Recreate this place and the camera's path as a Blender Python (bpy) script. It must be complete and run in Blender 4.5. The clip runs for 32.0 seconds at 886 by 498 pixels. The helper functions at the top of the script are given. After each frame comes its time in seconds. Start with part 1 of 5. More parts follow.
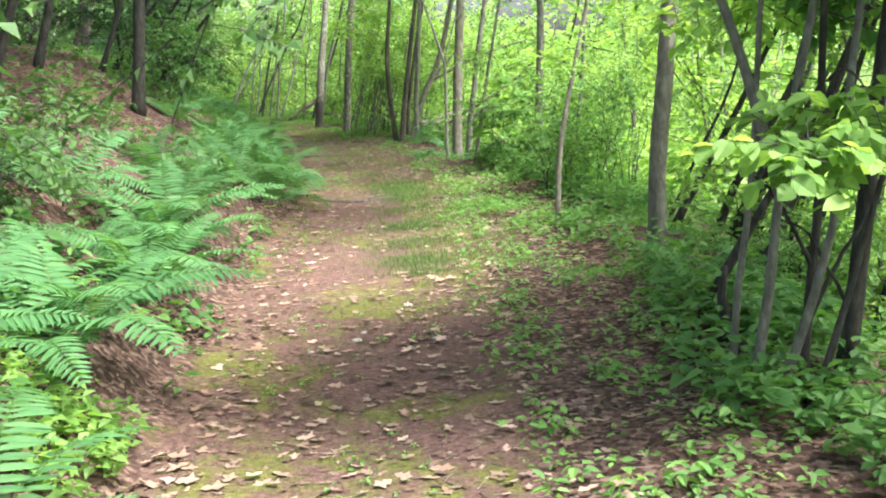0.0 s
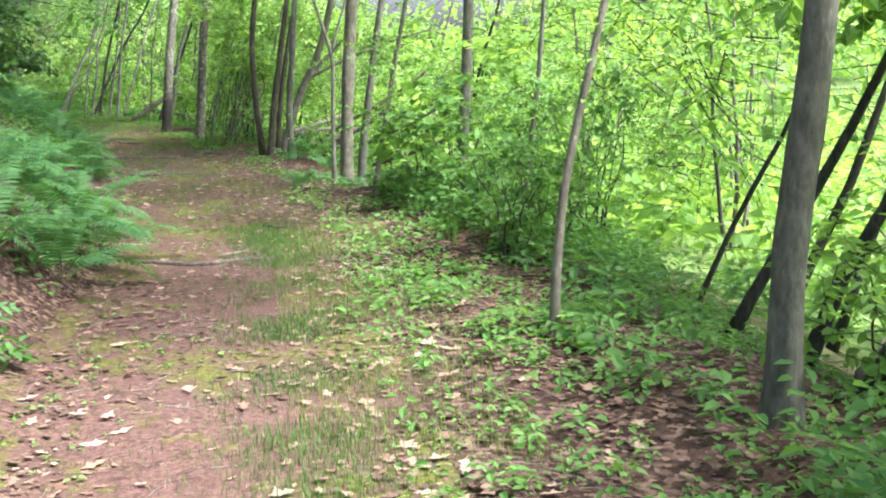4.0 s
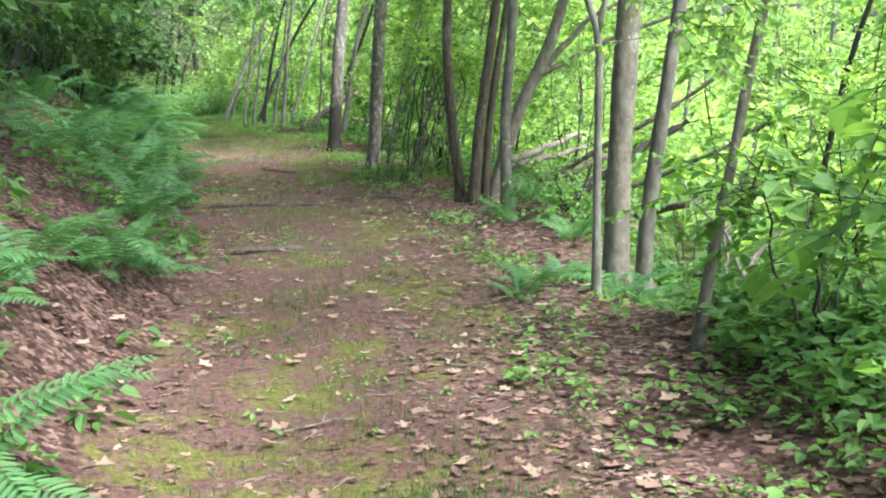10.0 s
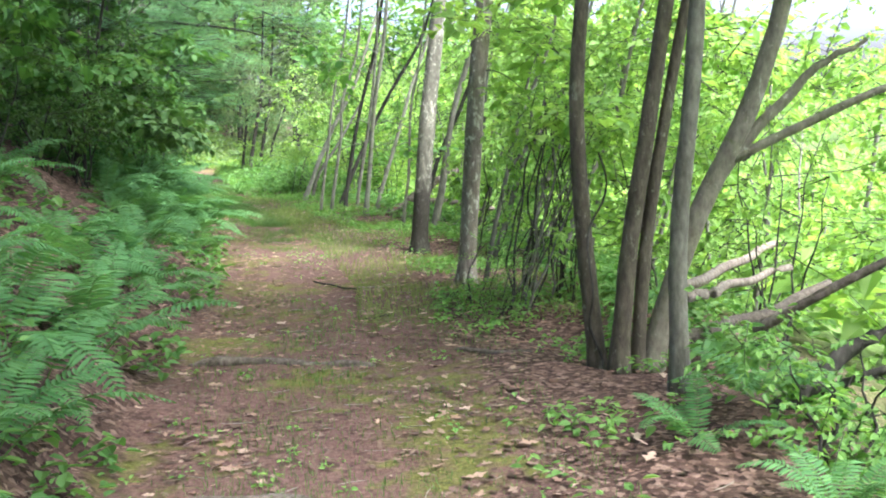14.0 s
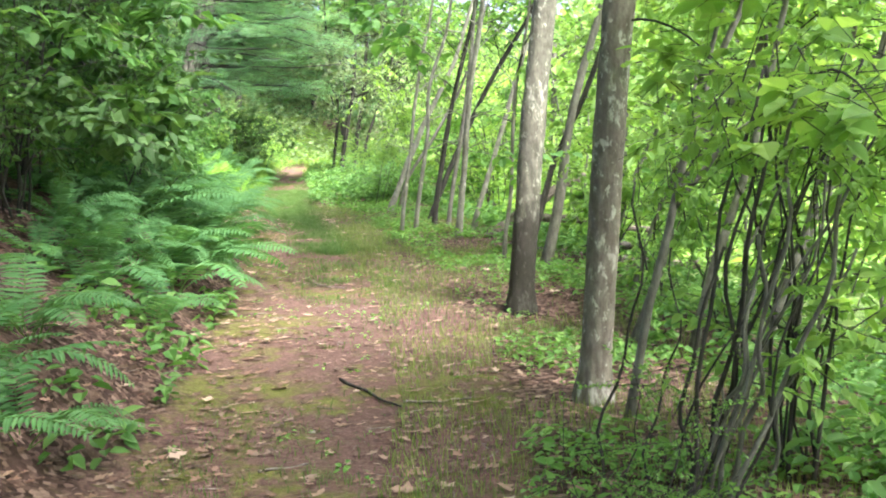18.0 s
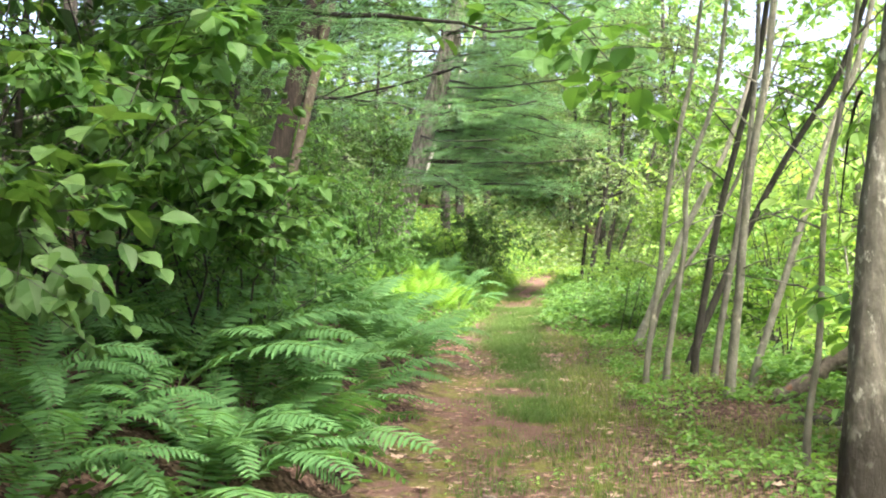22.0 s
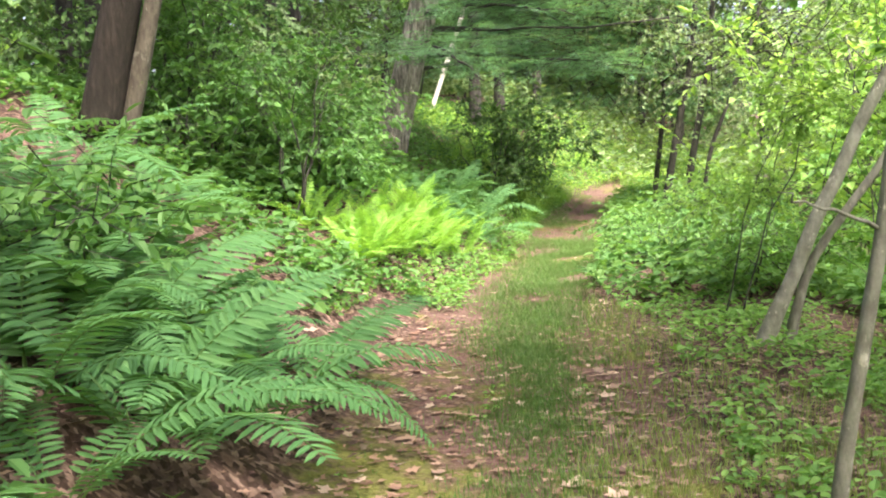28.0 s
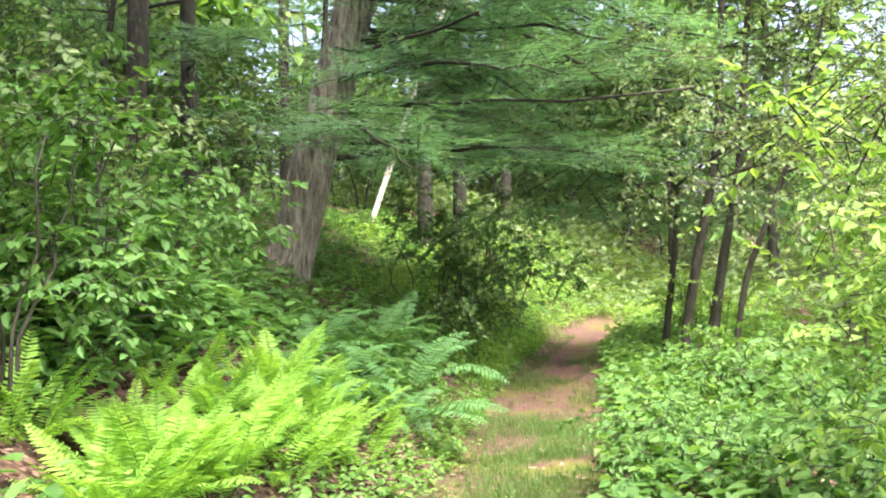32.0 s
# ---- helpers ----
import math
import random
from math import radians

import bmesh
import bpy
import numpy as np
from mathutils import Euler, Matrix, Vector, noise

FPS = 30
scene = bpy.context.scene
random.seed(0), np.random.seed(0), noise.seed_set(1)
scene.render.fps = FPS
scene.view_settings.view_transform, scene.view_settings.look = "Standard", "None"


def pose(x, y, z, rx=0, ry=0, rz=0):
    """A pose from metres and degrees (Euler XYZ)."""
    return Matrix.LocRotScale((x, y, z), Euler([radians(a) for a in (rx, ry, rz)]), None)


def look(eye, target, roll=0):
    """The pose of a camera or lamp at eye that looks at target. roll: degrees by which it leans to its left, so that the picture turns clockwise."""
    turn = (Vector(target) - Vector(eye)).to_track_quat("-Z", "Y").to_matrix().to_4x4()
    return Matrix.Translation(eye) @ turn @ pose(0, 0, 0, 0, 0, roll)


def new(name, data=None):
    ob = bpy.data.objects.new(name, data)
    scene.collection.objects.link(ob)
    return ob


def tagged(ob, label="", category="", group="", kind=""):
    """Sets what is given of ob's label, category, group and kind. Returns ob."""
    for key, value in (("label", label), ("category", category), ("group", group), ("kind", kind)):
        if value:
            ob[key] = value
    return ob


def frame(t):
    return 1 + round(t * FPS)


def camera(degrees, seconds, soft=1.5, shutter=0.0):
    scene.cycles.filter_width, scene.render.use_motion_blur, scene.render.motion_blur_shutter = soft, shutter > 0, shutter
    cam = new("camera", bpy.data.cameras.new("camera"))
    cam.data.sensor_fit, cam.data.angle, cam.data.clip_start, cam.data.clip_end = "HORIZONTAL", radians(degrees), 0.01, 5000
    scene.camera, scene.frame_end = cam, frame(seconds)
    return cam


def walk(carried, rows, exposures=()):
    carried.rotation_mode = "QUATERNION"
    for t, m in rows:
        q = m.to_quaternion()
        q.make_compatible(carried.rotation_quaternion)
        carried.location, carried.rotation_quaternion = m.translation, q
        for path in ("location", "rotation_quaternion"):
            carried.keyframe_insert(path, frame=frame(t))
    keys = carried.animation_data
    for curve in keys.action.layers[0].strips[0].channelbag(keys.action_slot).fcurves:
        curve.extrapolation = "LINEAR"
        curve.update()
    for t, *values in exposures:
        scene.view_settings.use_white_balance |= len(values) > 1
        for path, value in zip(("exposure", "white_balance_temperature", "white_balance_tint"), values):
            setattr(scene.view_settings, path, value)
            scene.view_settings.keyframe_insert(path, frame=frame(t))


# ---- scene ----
cam = camera(43.4, 32.0, soft=2.0)
METRES, EYE, TILT, LEAN, TURN = 34.9, 1.5, 0.0, 0.0, 0.0
ROWS = [
    (0.0, 0.0, 0.0, 0.0, -0.5, -9.92, 2.86),
    (0.5, -0.0033, 0.018, -0.0003, -1.92, -9.17, 3.83),
    (1.0, -0.0052, 0.0354, -0.0023, -4.09, -9.96, 3.57),
    (1.5, -0.0069, 0.0532, -0.001, -2.84, -10.03, 3.48),
    (2.0, -0.0099, 0.0697, -0.0007, -4.68, -10.9, 3.46),
    (2.5, -0.0091, 0.0875, -0.0008, -4.09, -8.93, 3.11),
    (4.5, -0.0036, 0.1502, -0.0032, -7.86, -10.43, 0.75),
    (5.0, -0.0007, 0.1671, -0.0036, -6.39, -10.11, 1.72),
    (5.5, 0.0004, 0.1829, -0.0051, -2.81, -10.26, 1.55),
    (6.0, 0.001, 0.1972, -0.0041, -4.13, -13.24, 3.44),
    (6.5, 0.0039, 0.2132, -0.0034, -4.82, -13.71, 3.23),
    (7.0, 0.0023, 0.2292, -0.0044, -1.02, -12.42, 3.47),
    (7.5, -0.0005, 0.2447, -0.0031, 2.98, -11.7, 3.05),
    (8.0, -0.0016, 0.2619, -0.0034, 5.73, -8.2, 3.02),
    (8.5, -0.0053, 0.2778, -0.0045, 6.04, -9.06, 0.05),
    (9.0, -0.0063, 0.2935, -0.0053, 5.07, -9.47, 2.37),
    (9.5, -0.0072, 0.3106, -0.0049, 5.79, -9.17, 1.6),
    (10.0, -0.0103, 0.3263, -0.0047, 3.12, -10.4, 1.98),
    (10.5, -0.0104, 0.3438, -0.0045, 2.09, -9.14, 0.79),
    (11.0, -0.0108, 0.3589, -0.0064, 1.81, -9.9, 2.01),
    (11.5, -0.0116, 0.3719, -0.0051, -2.37, -10.71, 2.57),
    (12.0, -0.0108, 0.3885, -0.0048, 0.93, -10.0, 1.7),
    (12.5, -0.0132, 0.4029, -0.0063, 5.27, -9.41, 2.91),
    (13.0, -0.0149, 0.4175, -0.0053, 6.06, -8.55, 2.5),
    (13.5, -0.0159, 0.432, -0.0048, 8.89, -7.11, 1.77),
    (15.5, -0.0275, 0.4903, -0.005, 8.91, -6.46, 2.74),
    (16.0, -0.0286, 0.5061, -0.0054, 10.91, -4.24, 0.96),
    (16.5, -0.0324, 0.5218, -0.0057, 13.73, -5.54, 3.37),
    (17.0, -0.0341, 0.5359, -0.0059, 14.65, -5.99, 5.3),
    (17.5, -0.0333, 0.5523, -0.0058, 16.3, -5.93, 4.47),
    (18.0, -0.0359, 0.5673, -0.0052, 15.44, -7.05, 2.65),
    (18.5, -0.0367, 0.5809, -0.0061, 15.17, -5.48, 4.47),
    (19.0, -0.0378, 0.5953, -0.0062, 18.3, -4.6, 2.09),
    (19.5, -0.0408, 0.6105, -0.0062, 19.32, -4.66, 3.04),
    (20.0, -0.043, 0.6255, -0.0064, 20.59, -4.42, 4.19),
    (20.5, -0.0467, 0.6391, -0.007, 27.07, -3.2, 2.18),
    (21.0, -0.0519, 0.6514, -0.0056, 26.83, -3.18, 3.34),
    (21.5, -0.057, 0.6665, -0.0057, 27.88, -2.84, 3.48),
    (22.0, -0.0637, 0.6776, -0.0063, 29.37, -1.08, 2.34),
    (22.5, -0.0695, 0.6892, -0.0065, 25.21, -3.43, 5.53),
    (23.0, -0.0748, 0.7036, -0.0062, 24.35, -3.19, 5.5),
    (23.5, -0.0801, 0.7179, -0.0074, 23.07, -2.48, 2.6),
    (24.0, -0.0843, 0.7317, -0.0078, 18.21, -2.63, 4.57),
    (24.5, -0.0894, 0.7457, -0.0075, 21.18, -2.3, 2.57),
    (25.0, -0.0975, 0.7597, -0.008, 23.89, -2.22, 2.93),
    (25.5, -0.1032, 0.774, -0.0079, 24.73, -3.57, 4.68),
    (26.0, -0.1098, 0.786, -0.0085, 26.9, -4.5, 4.59),
    (26.5, -0.1165, 0.7971, -0.0077, 29.04, -6.59, 4.86),
    (28.5, -0.1363, 0.8536, -0.0077, 33.59, -6.11, 2.89),
    (29.0, -0.1432, 0.8675, -0.0091, 33.18, -6.55, 1.87),
    (29.5, -0.1492, 0.8842, -0.0091, 27.54, -7.37, 4.05),
    (30.0, -0.1543, 0.9003, -0.0092, 28.56, -6.7, 2.23),
    (30.5, -0.1616, 0.916, -0.0091, 27.5, -5.54, 4.06),
    (31.0, -0.1693, 0.9316, -0.0098, 28.34, -3.54, 3.97),
    (31.5, -0.1803, 0.946, -0.0101, 29.76, -1.19, 1.46),
    (32.0, -0.1914, 0.9574, -0.0091, 31.56, 0.01, 2.78),
]
walk(cam, [(t, pose(0, 0, EYE, TILT, LEAN, TURN) @ pose(METRES * x, METRES * y, METRES * z, 90 + pitch, roll, yaw)) for t, x, y, z, yaw, pitch, roll in ROWS],
     exposures=[(0, 2.50, 6100, 13), (1.5, 2.60, 6000, 15), (3, 2.56, 5900, 16), (5, 2.42, 5800, 16), (7, 2.52, 5700, 20), (9, 2.56, 5700, 20), (13, 2.80, 5700, 17), (16, 2.91, 6000, 19),
                (18, 3.06, 6100, 18), (20, 2.90, 6200, 16), (22, 2.84, 6650, 20), (23, 2.76, 6550, 20), (26, 2.78, 6650, 20), (29, 2.72, 6600, 20), (30.5, 2.73, 6600, 19), (32, 2.66, 6650, 20)])

# ---- sky and sun ----
SUN_TO = Vector((0.55, -0.32, 1.0)).normalized()
world = bpy.data.worlds.new("sky")
scene.world = world
world.use_nodes = True
sky = world.node_tree.nodes.new("ShaderNodeTexSky")
sky.sky_type, sky.sun_disc = "NISHITA", False
sky.sun_elevation, sky.sun_rotation = math.asin(SUN_TO.z), math.atan2(SUN_TO.x, SUN_TO.y)
sky.air_density, sky.dust_density, sky.ozone_density = 0.7, 6.0, 0.6
backing = world.node_tree.nodes["Background"]
backing.inputs["Strength"].default_value = 0.15
world.node_tree.links.new(sky.outputs[0], backing.inputs[0])
sun = new("sun", bpy.data.lights.new("sun", "SUN"))
sun.data.energy, sun.data.angle, sun.data.color = 3.0, radians(14), (1.0, 0.95, 0.86)
sun.matrix_world = look(SUN_TO * 60, (0, 0, 0))


# ---- materials ----
def nodes_of(name):
    m = bpy.data.materials.new(name)
    m.use_nodes = True
    t = m.node_tree
    return m, t, t.nodes["Principled BSDF"], t.nodes["Material Output"]


def ramp(t, fac, stops):
    r = t.nodes.new("ShaderNodeValToRGB")
    while len(r.color_ramp.elements) < len(stops):
        r.color_ramp.elements.new(0.5)
    for e, (p, c) in zip(r.color_ramp.elements, stops):
        e.position, e.color = p, (*c, 1)
    t.links.new(fac, r.inputs[0])
    return r.outputs[0]


def noise_of(t, scale, detail=4.0, rough=0.55, stretch=None, coords="Object"):
    n = t.nodes.new("ShaderNodeTexNoise")
    n.inputs["Scale"].default_value, n.inputs["Detail"].default_value, n.inputs["Roughness"].default_value = scale, detail, rough
    c = t.nodes.new("ShaderNodeTexCoord")
    if stretch:
        k = t.nodes.new("ShaderNodeMapping")
        k.inputs["Scale"].default_value = stretch
        t.links.new(c.outputs[coords], k.inputs[0])
        t.links.new(k.outputs[0], n.inputs[0])
    else:
        t.links.new(c.outputs[coords], n.inputs[0])
    return n.outputs["Fac"]


def blend(t, fac, a, b, kind="MIX"):
    x = t.nodes.new("ShaderNodeMix")
    x.data_type, x.blend_type = "RGBA", kind
    for v, s in ((fac, x.inputs[0]), (a, x.inputs[6]), (b, x.inputs[7])):
        if isinstance(v, (int, float)):
            s.default_value = v
        elif isinstance(v, tuple):
            s.default_value = (*v, 1)
        else:
            t.links.new(v, s)
    return x.outputs[2]


def sums(t, op, a, b):
    x = t.nodes.new("ShaderNodeMath")
    x.operation = op
    for v, s in ((a, x.inputs[0]), (b, x.inputs[1])):
        if isinstance(v, (int, float)):
            s.default_value = v
        else:
            t.links.new(v, s)
    return x.outputs[0]


def bumped(t, p, h, strength, distance):
    b = t.nodes.new("ShaderNodeBump")
    b.inputs["Strength"].default_value, b.inputs["Distance"].default_value = strength, distance
    t.links.new(h, b.inputs["Height"])
    t.links.new(b.outputs[0], p.inputs["Normal"])


def leaf_material(name, dark, mid, light, glow=0.45, rough=0.58):
    """A thin green blade: gloss and colour on top, light let through from behind."""
    m, t, p, out = nodes_of(name)
    g = t.nodes.new("ShaderNodeNewGeometry")
    o = t.nodes.new("ShaderNodeObjectInfo")
    v = sums(t, "ADD", sums(t, "MULTIPLY", g.outputs["Random Per Island"], 0.65), sums(t, "MULTIPLY", o.outputs["Random"], 0.35))
    c = ramp(t, v, [(0.0, dark), (0.5, mid), (1.0, light)])
    t.links.new(c, p.inputs["Base Color"])
    p.inputs["Roughness"].default_value = rough
    p.inputs["Specular IOR Level"].default_value = 0.26
    tr = t.nodes.new("ShaderNodeBsdfTranslucent")
    t.links.new(blend(t, 1.0, c, (1.88, 1.75, 0.86), "MULTIPLY"), tr.inputs[0])
    mx = t.nodes.new("ShaderNodeMixShader")
    mx.inputs[0].default_value = glow
    t.links.new(p.outputs[0], mx.inputs[1])
    t.links.new(tr.outputs[0], mx.inputs[2])
    t.links.new(mx.outputs[0], out.inputs[0])
    return m


def bark_material(name, dark, mid, light, patch=None, patch_at=0.62, moss=0.0, stretch=(9, 9, 1.6), relief=0.012, damp=0.0):
    """Furrowed bark: streaks and fine cracks; patches of lichen large and small; moss; a ragged damp stain round the foot."""
    m, t, p, out = nodes_of(name)
    f = noise_of(t, 4.0, 6.0, 0.65, stretch)
    fine = noise_of(t, 26.0, 5.0, 0.7, (1.6, 1.6, 0.5))
    c = ramp(t, sums(t, "ADD", sums(t, "MULTIPLY", f, 0.7), sums(t, "MULTIPLY", fine, 0.3)), [(0.34, dark), (0.51, mid), (0.68, light)])
    if patch:
        small = noise_of(t, 24.0, 5.0, 0.68, (1, 1, 0.6))
        big = noise_of(t, 6.5, 5.0, 0.7, (1, 1, 0.55))
        k1 = ramp(t, small, [(patch_at, (0, 0, 0)), (patch_at + 0.06, (0.85, 0.85, 0.85))])
        k2 = ramp(t, big, [(patch_at - 0.03, (0, 0, 0)), (patch_at + 0.02, (0.75, 0.75, 0.75))])
        c = blend(t, k2, c, blend(t, ramp(t, fine, [(0.42, (0.0, 0.0, 0.0)), (0.58, (1, 1, 1))]), mid, patch))
        c = blend(t, k1, c, patch)
    if moss:
        s = noise_of(t, 5.0, 4.0, 0.6)
        k = ramp(t, s, [(1 - moss, (0, 0, 0)), (min(1.0, 1.1 - moss), (1, 1, 1))])
        c = blend(t, k, c, (0.07, 0.10, 0.025))
    if damp:
        g, xyz = t.nodes.new("ShaderNodeTexCoord"), t.nodes.new("ShaderNodeSeparateXYZ")
        t.links.new(g.outputs["Object"], xyz.inputs[0])
        z = sums(t, "ADD", xyz.outputs[2], sums(t, "MULTIPLY", sums(t, "SUBTRACT", noise_of(t, 5.0, 5.0, 0.7, (2, 2, 0.5)), 0.5), 0.9))
        c = blend(t, ramp(t, sums(t, "DIVIDE", z, 2 * damp), [(0.4, (0.85, 0.85, 0.85)), (0.6, (0, 0, 0))]), c, (0.024, 0.022, 0.018))
    c = blend(t, 0.4, c, ramp(t, noise_of(t, 1.3, 3.0), [(0.3, (0.5, 0.47, 0.43)), (0.7, (1.12, 1.1, 1.02))]), "MULTIPLY")
    t.links.new(c, p.inputs["Base Color"])
    p.inputs["Roughness"].default_value = 0.9
    p.inputs["Specular IOR Level"].default_value = 0.15
    bumped(t, p, sums(t, "ADD", f, sums(t, "MULTIPLY", fine, 0.5)), 0.9, relief)
    return m


LEAF = {
    # bright puts sunlight into the leaf colour, dark puts in the woods' shade
    "bright": leaf_material("leaf_bright_sunlit", (0.10, 0.195, 0.045), (0.155, 0.29, 0.07), (0.26, 0.395, 0.115), 0.5),
    "mid": leaf_material("leaf_mid_green", (0.042, 0.115, 0.03), (0.07, 0.17, 0.043), (0.12, 0.235, 0.065), 0.42),
    "lush": leaf_material("leaf_lush_green", (0.06, 0.15, 0.035), (0.10, 0.215, 0.052), (0.165, 0.30, 0.075), 0.44),
    "dark": leaf_material("leaf_dark_shaded", (0.03, 0.075, 0.02), (0.05, 0.115, 0.03), (0.085, 0.16, 0.045), 0.35),
    "pale": leaf_material("leaf_grey_green", (0.07, 0.13, 0.05), (0.11, 0.18, 0.075), (0.17, 0.24, 0.11), 0.38),
    "needle": leaf_material("pine_needles", (0.07, 0.175, 0.088), (0.105, 0.24, 0.122), (0.155, 0.31, 0.162), 0.48),
    "fern": leaf_material("fern_blade", (0.045, 0.128, 0.043), (0.066, 0.17, 0.056), (0.098, 0.215, 0.074), 0.36, 0.7),
    "fern_yellow": leaf_material("fern_blade_yellow_green", (0.12, 0.26, 0.045), (0.175, 0.35, 0.06), (0.245, 0.44, 0.092), 0.46),
    "herb": leaf_material("herb_leaf", (0.058, 0.14, 0.035), (0.095, 0.21, 0.05), (0.16, 0.30, 0.075), 0.4),
    "grass": leaf_material("grass_blade", (0.04, 0.088, 0.022), (0.062, 0.13, 0.032), (0.10, 0.175, 0.045), 0.35),
    "verge": leaf_material("verge_grass_blade", (0.075, 0.12, 0.03), (0.115, 0.175, 0.045), (0.19, 0.25, 0.08), 0.38),
    "meadow": leaf_material("meadow_grass_blade", (0.10, 0.22, 0.035), (0.14, 0.29, 0.05), (0.21, 0.35, 0.08), 0.45),
}
LITTER = {"dead": leaf_material("dead_leaf", (0.0495, 0.0306, 0.0234), (0.122, 0.081, 0.0603), (0.324, 0.248, 0.189), 0.1, 0.75),
          "fallen": leaf_material("pale_fallen_leaf", (0.15, 0.09, 0.06), (0.27, 0.19, 0.14), (0.44, 0.35, 0.28), 0.1, 0.7),
          "russet": leaf_material("russet_fallen_leaf", (0.10, 0.055, 0.038), (0.185, 0.115, 0.082), (0.33, 0.225, 0.168), 0.12, 0.7)}
BARK = {
    "grey": bark_material("bark_grey_brown", (0.068, 0.068, 0.055), (0.132, 0.134, 0.110), (0.215, 0.218, 0.182), (0.27, 0.275, 0.22), 0.66, stretch=(5, 5, 2.2)),
    "lichen": bark_material("bark_with_lichen", (0.072, 0.067, 0.052), (0.142, 0.134, 0.107), (0.235, 0.227, 0.184), (0.42, 0.44, 0.37), 0.58, stretch=(5, 5, 2.4)),
    "damp": bark_material("bark_with_lichen_and_damp_foot", (0.066, 0.066, 0.052), (0.132, 0.133, 0.107), (0.235, 0.227, 0.184), (0.42, 0.44, 0.37), 0.58, stretch=(5, 5, 2.4), damp=0.75),
    "olive": bark_material("bark_olive_brown", (0.036, 0.032, 0.024), (0.078, 0.07, 0.053), (0.14, 0.13, 0.1), (0.2, 0.21, 0.165), 0.62, moss=0.36, stretch=(6, 6, 2.0)),
    "dark": bark_material("bark_dark", (0.02, 0.02, 0.017), (0.041, 0.0405, 0.034), (0.083, 0.081, 0.068), stretch=(6, 6, 2.0)),
    # canopy shade put into the bark: darker than the trunk's own colour
    "umber_shade": bark_material("bark_umber_in_shade", (0.012, 0.0105, 0.0085), (0.026, 0.0225, 0.018), (0.056, 0.048, 0.038), stretch=(7, 7, 1.2), relief=0.03),
    "pale": bark_material("bark_pale_tan", (0.095, 0.097, 0.077), (0.172, 0.176, 0.142), (0.265, 0.272, 0.226), (0.40, 0.40, 0.33), 0.62, stretch=(4, 4, 2.4)),
    "moss": bark_material("bark_mossy", (0.085, 0.08, 0.062), (0.16, 0.152, 0.12), (0.245, 0.235, 0.19), (0.33, 0.34, 0.28), 0.62, moss=0.4, stretch=(4, 4, 2.4)),
    "pine": bark_material("pine_bark", (0.03, 0.028, 0.024), (0.2, 0.19, 0.168), (0.4, 0.385, 0.35), stretch=(6.5, 6.5, 0.75), relief=0.06),
    "birch": bark_material("birch_bark", (0.25, 0.23, 0.20), (0.62, 0.60, 0.55), (0.78, 0.76, 0.72), stretch=(2, 2, 12)),
    "log": bark_material("weathered_log", (0.05, 0.042, 0.034), (0.11, 0.097, 0.08), (0.2, 0.18, 0.152), stretch=(6, 6, 6), relief=0.02),
    "dead": bark_material("weathered_dead_wood", (0.10, 0.085, 0.07), (0.22, 0.195, 0.165), (0.36, 0.33, 0.29)),
}


def ground_material():
    m, t, p, out = nodes_of("forest_floor")
    at = t.nodes.new("ShaderNodeAttribute")
    at.attribute_name = "trail"
    fine, mid, broad = noise_of(t, 38.0, 5.0, 0.7), noise_of(t, 7.0, 5.0, 0.6), noise_of(t, 0.9, 4.0, 0.6)
    cells = t.nodes.new("ShaderNodeTexVoronoi")
    cells.inputs["Scale"].default_value = 34.0
    c = t.nodes.new("ShaderNodeTexCoord")
    t.links.new(c.outputs["Object"], cells.inputs[0])
    shred = t.nodes.new("ShaderNodeSeparateColor")
    t.links.new(cells.outputs["Color"], shred.inputs[0])
    litter = ramp(t, shred.outputs[0], [(0.0, (0.0301, 0.0189, 0.0146)), (0.45, (0.074, 0.0473, 0.037)), (0.8, (0.133, 0.0894, 0.0705)), (1.0, (0.224, 0.163, 0.129))])
    litter = blend(t, 0.6, litter, ramp(t, fine, [(0.3, (0.4, 0.38, 0.36)), (0.7, (1.25, 1.2, 1.15))]), "MULTIPLY")
    soil = ramp(t, fine, [(0.3, (0.058, 0.0345, 0.0285)), (0.55, (0.12, 0.073, 0.060)), (0.75, (0.20, 0.13, 0.107))])
    soil = blend(t, ramp(t, mid, [(0.47, (0, 0, 0)), (0.62, (0.75, 0.75, 0.75))]), soil, litter)
    moss = ramp(t, fine, [(0.3, (0.055, 0.064, 0.016)), (0.7, (0.155, 0.17, 0.036))])
    k = ramp(t, sums(t, "ADD", sums(t, "MULTIPLY", broad, 0.6), sums(t, "MULTIPLY", mid, 0.4)), [(0.5, (0, 0, 0)), (0.58, (0.85, 0.85, 0.85))])
    path = blend(t, k, soil, moss)
    edge = sums(t, "ADD", at.outputs["Fac"], sums(t, "MULTIPLY", sums(t, "SUBTRACT", mid, 0.5), 0.9))
    wet = t.nodes.new("ShaderNodeAttribute")
    wet.attribute_name = "wet"
    mud = ramp(t, mid, [(0.35, (0.055, 0.085, 0.026)), (0.65, (0.115, 0.18, 0.05))])
    dry = blend(t, ramp(t, edge, [(0.35, (0, 0, 0)), (0.65, (1, 1, 1))]), litter, path)
    t.links.new(blend(t, wet.outputs["Fac"], dry, mud), p.inputs["Base Color"])
    p.inputs["Roughness"].default_value = 0.95
    p.inputs["Specular IOR Level"].default_value = 0.1
    bumped(t, p, sums(t, "ADD", fine, sums(t, "MULTIPLY", shred.outputs[1], 0.8)), 0.9, 0.02)
    return m


GROUND = ground_material()

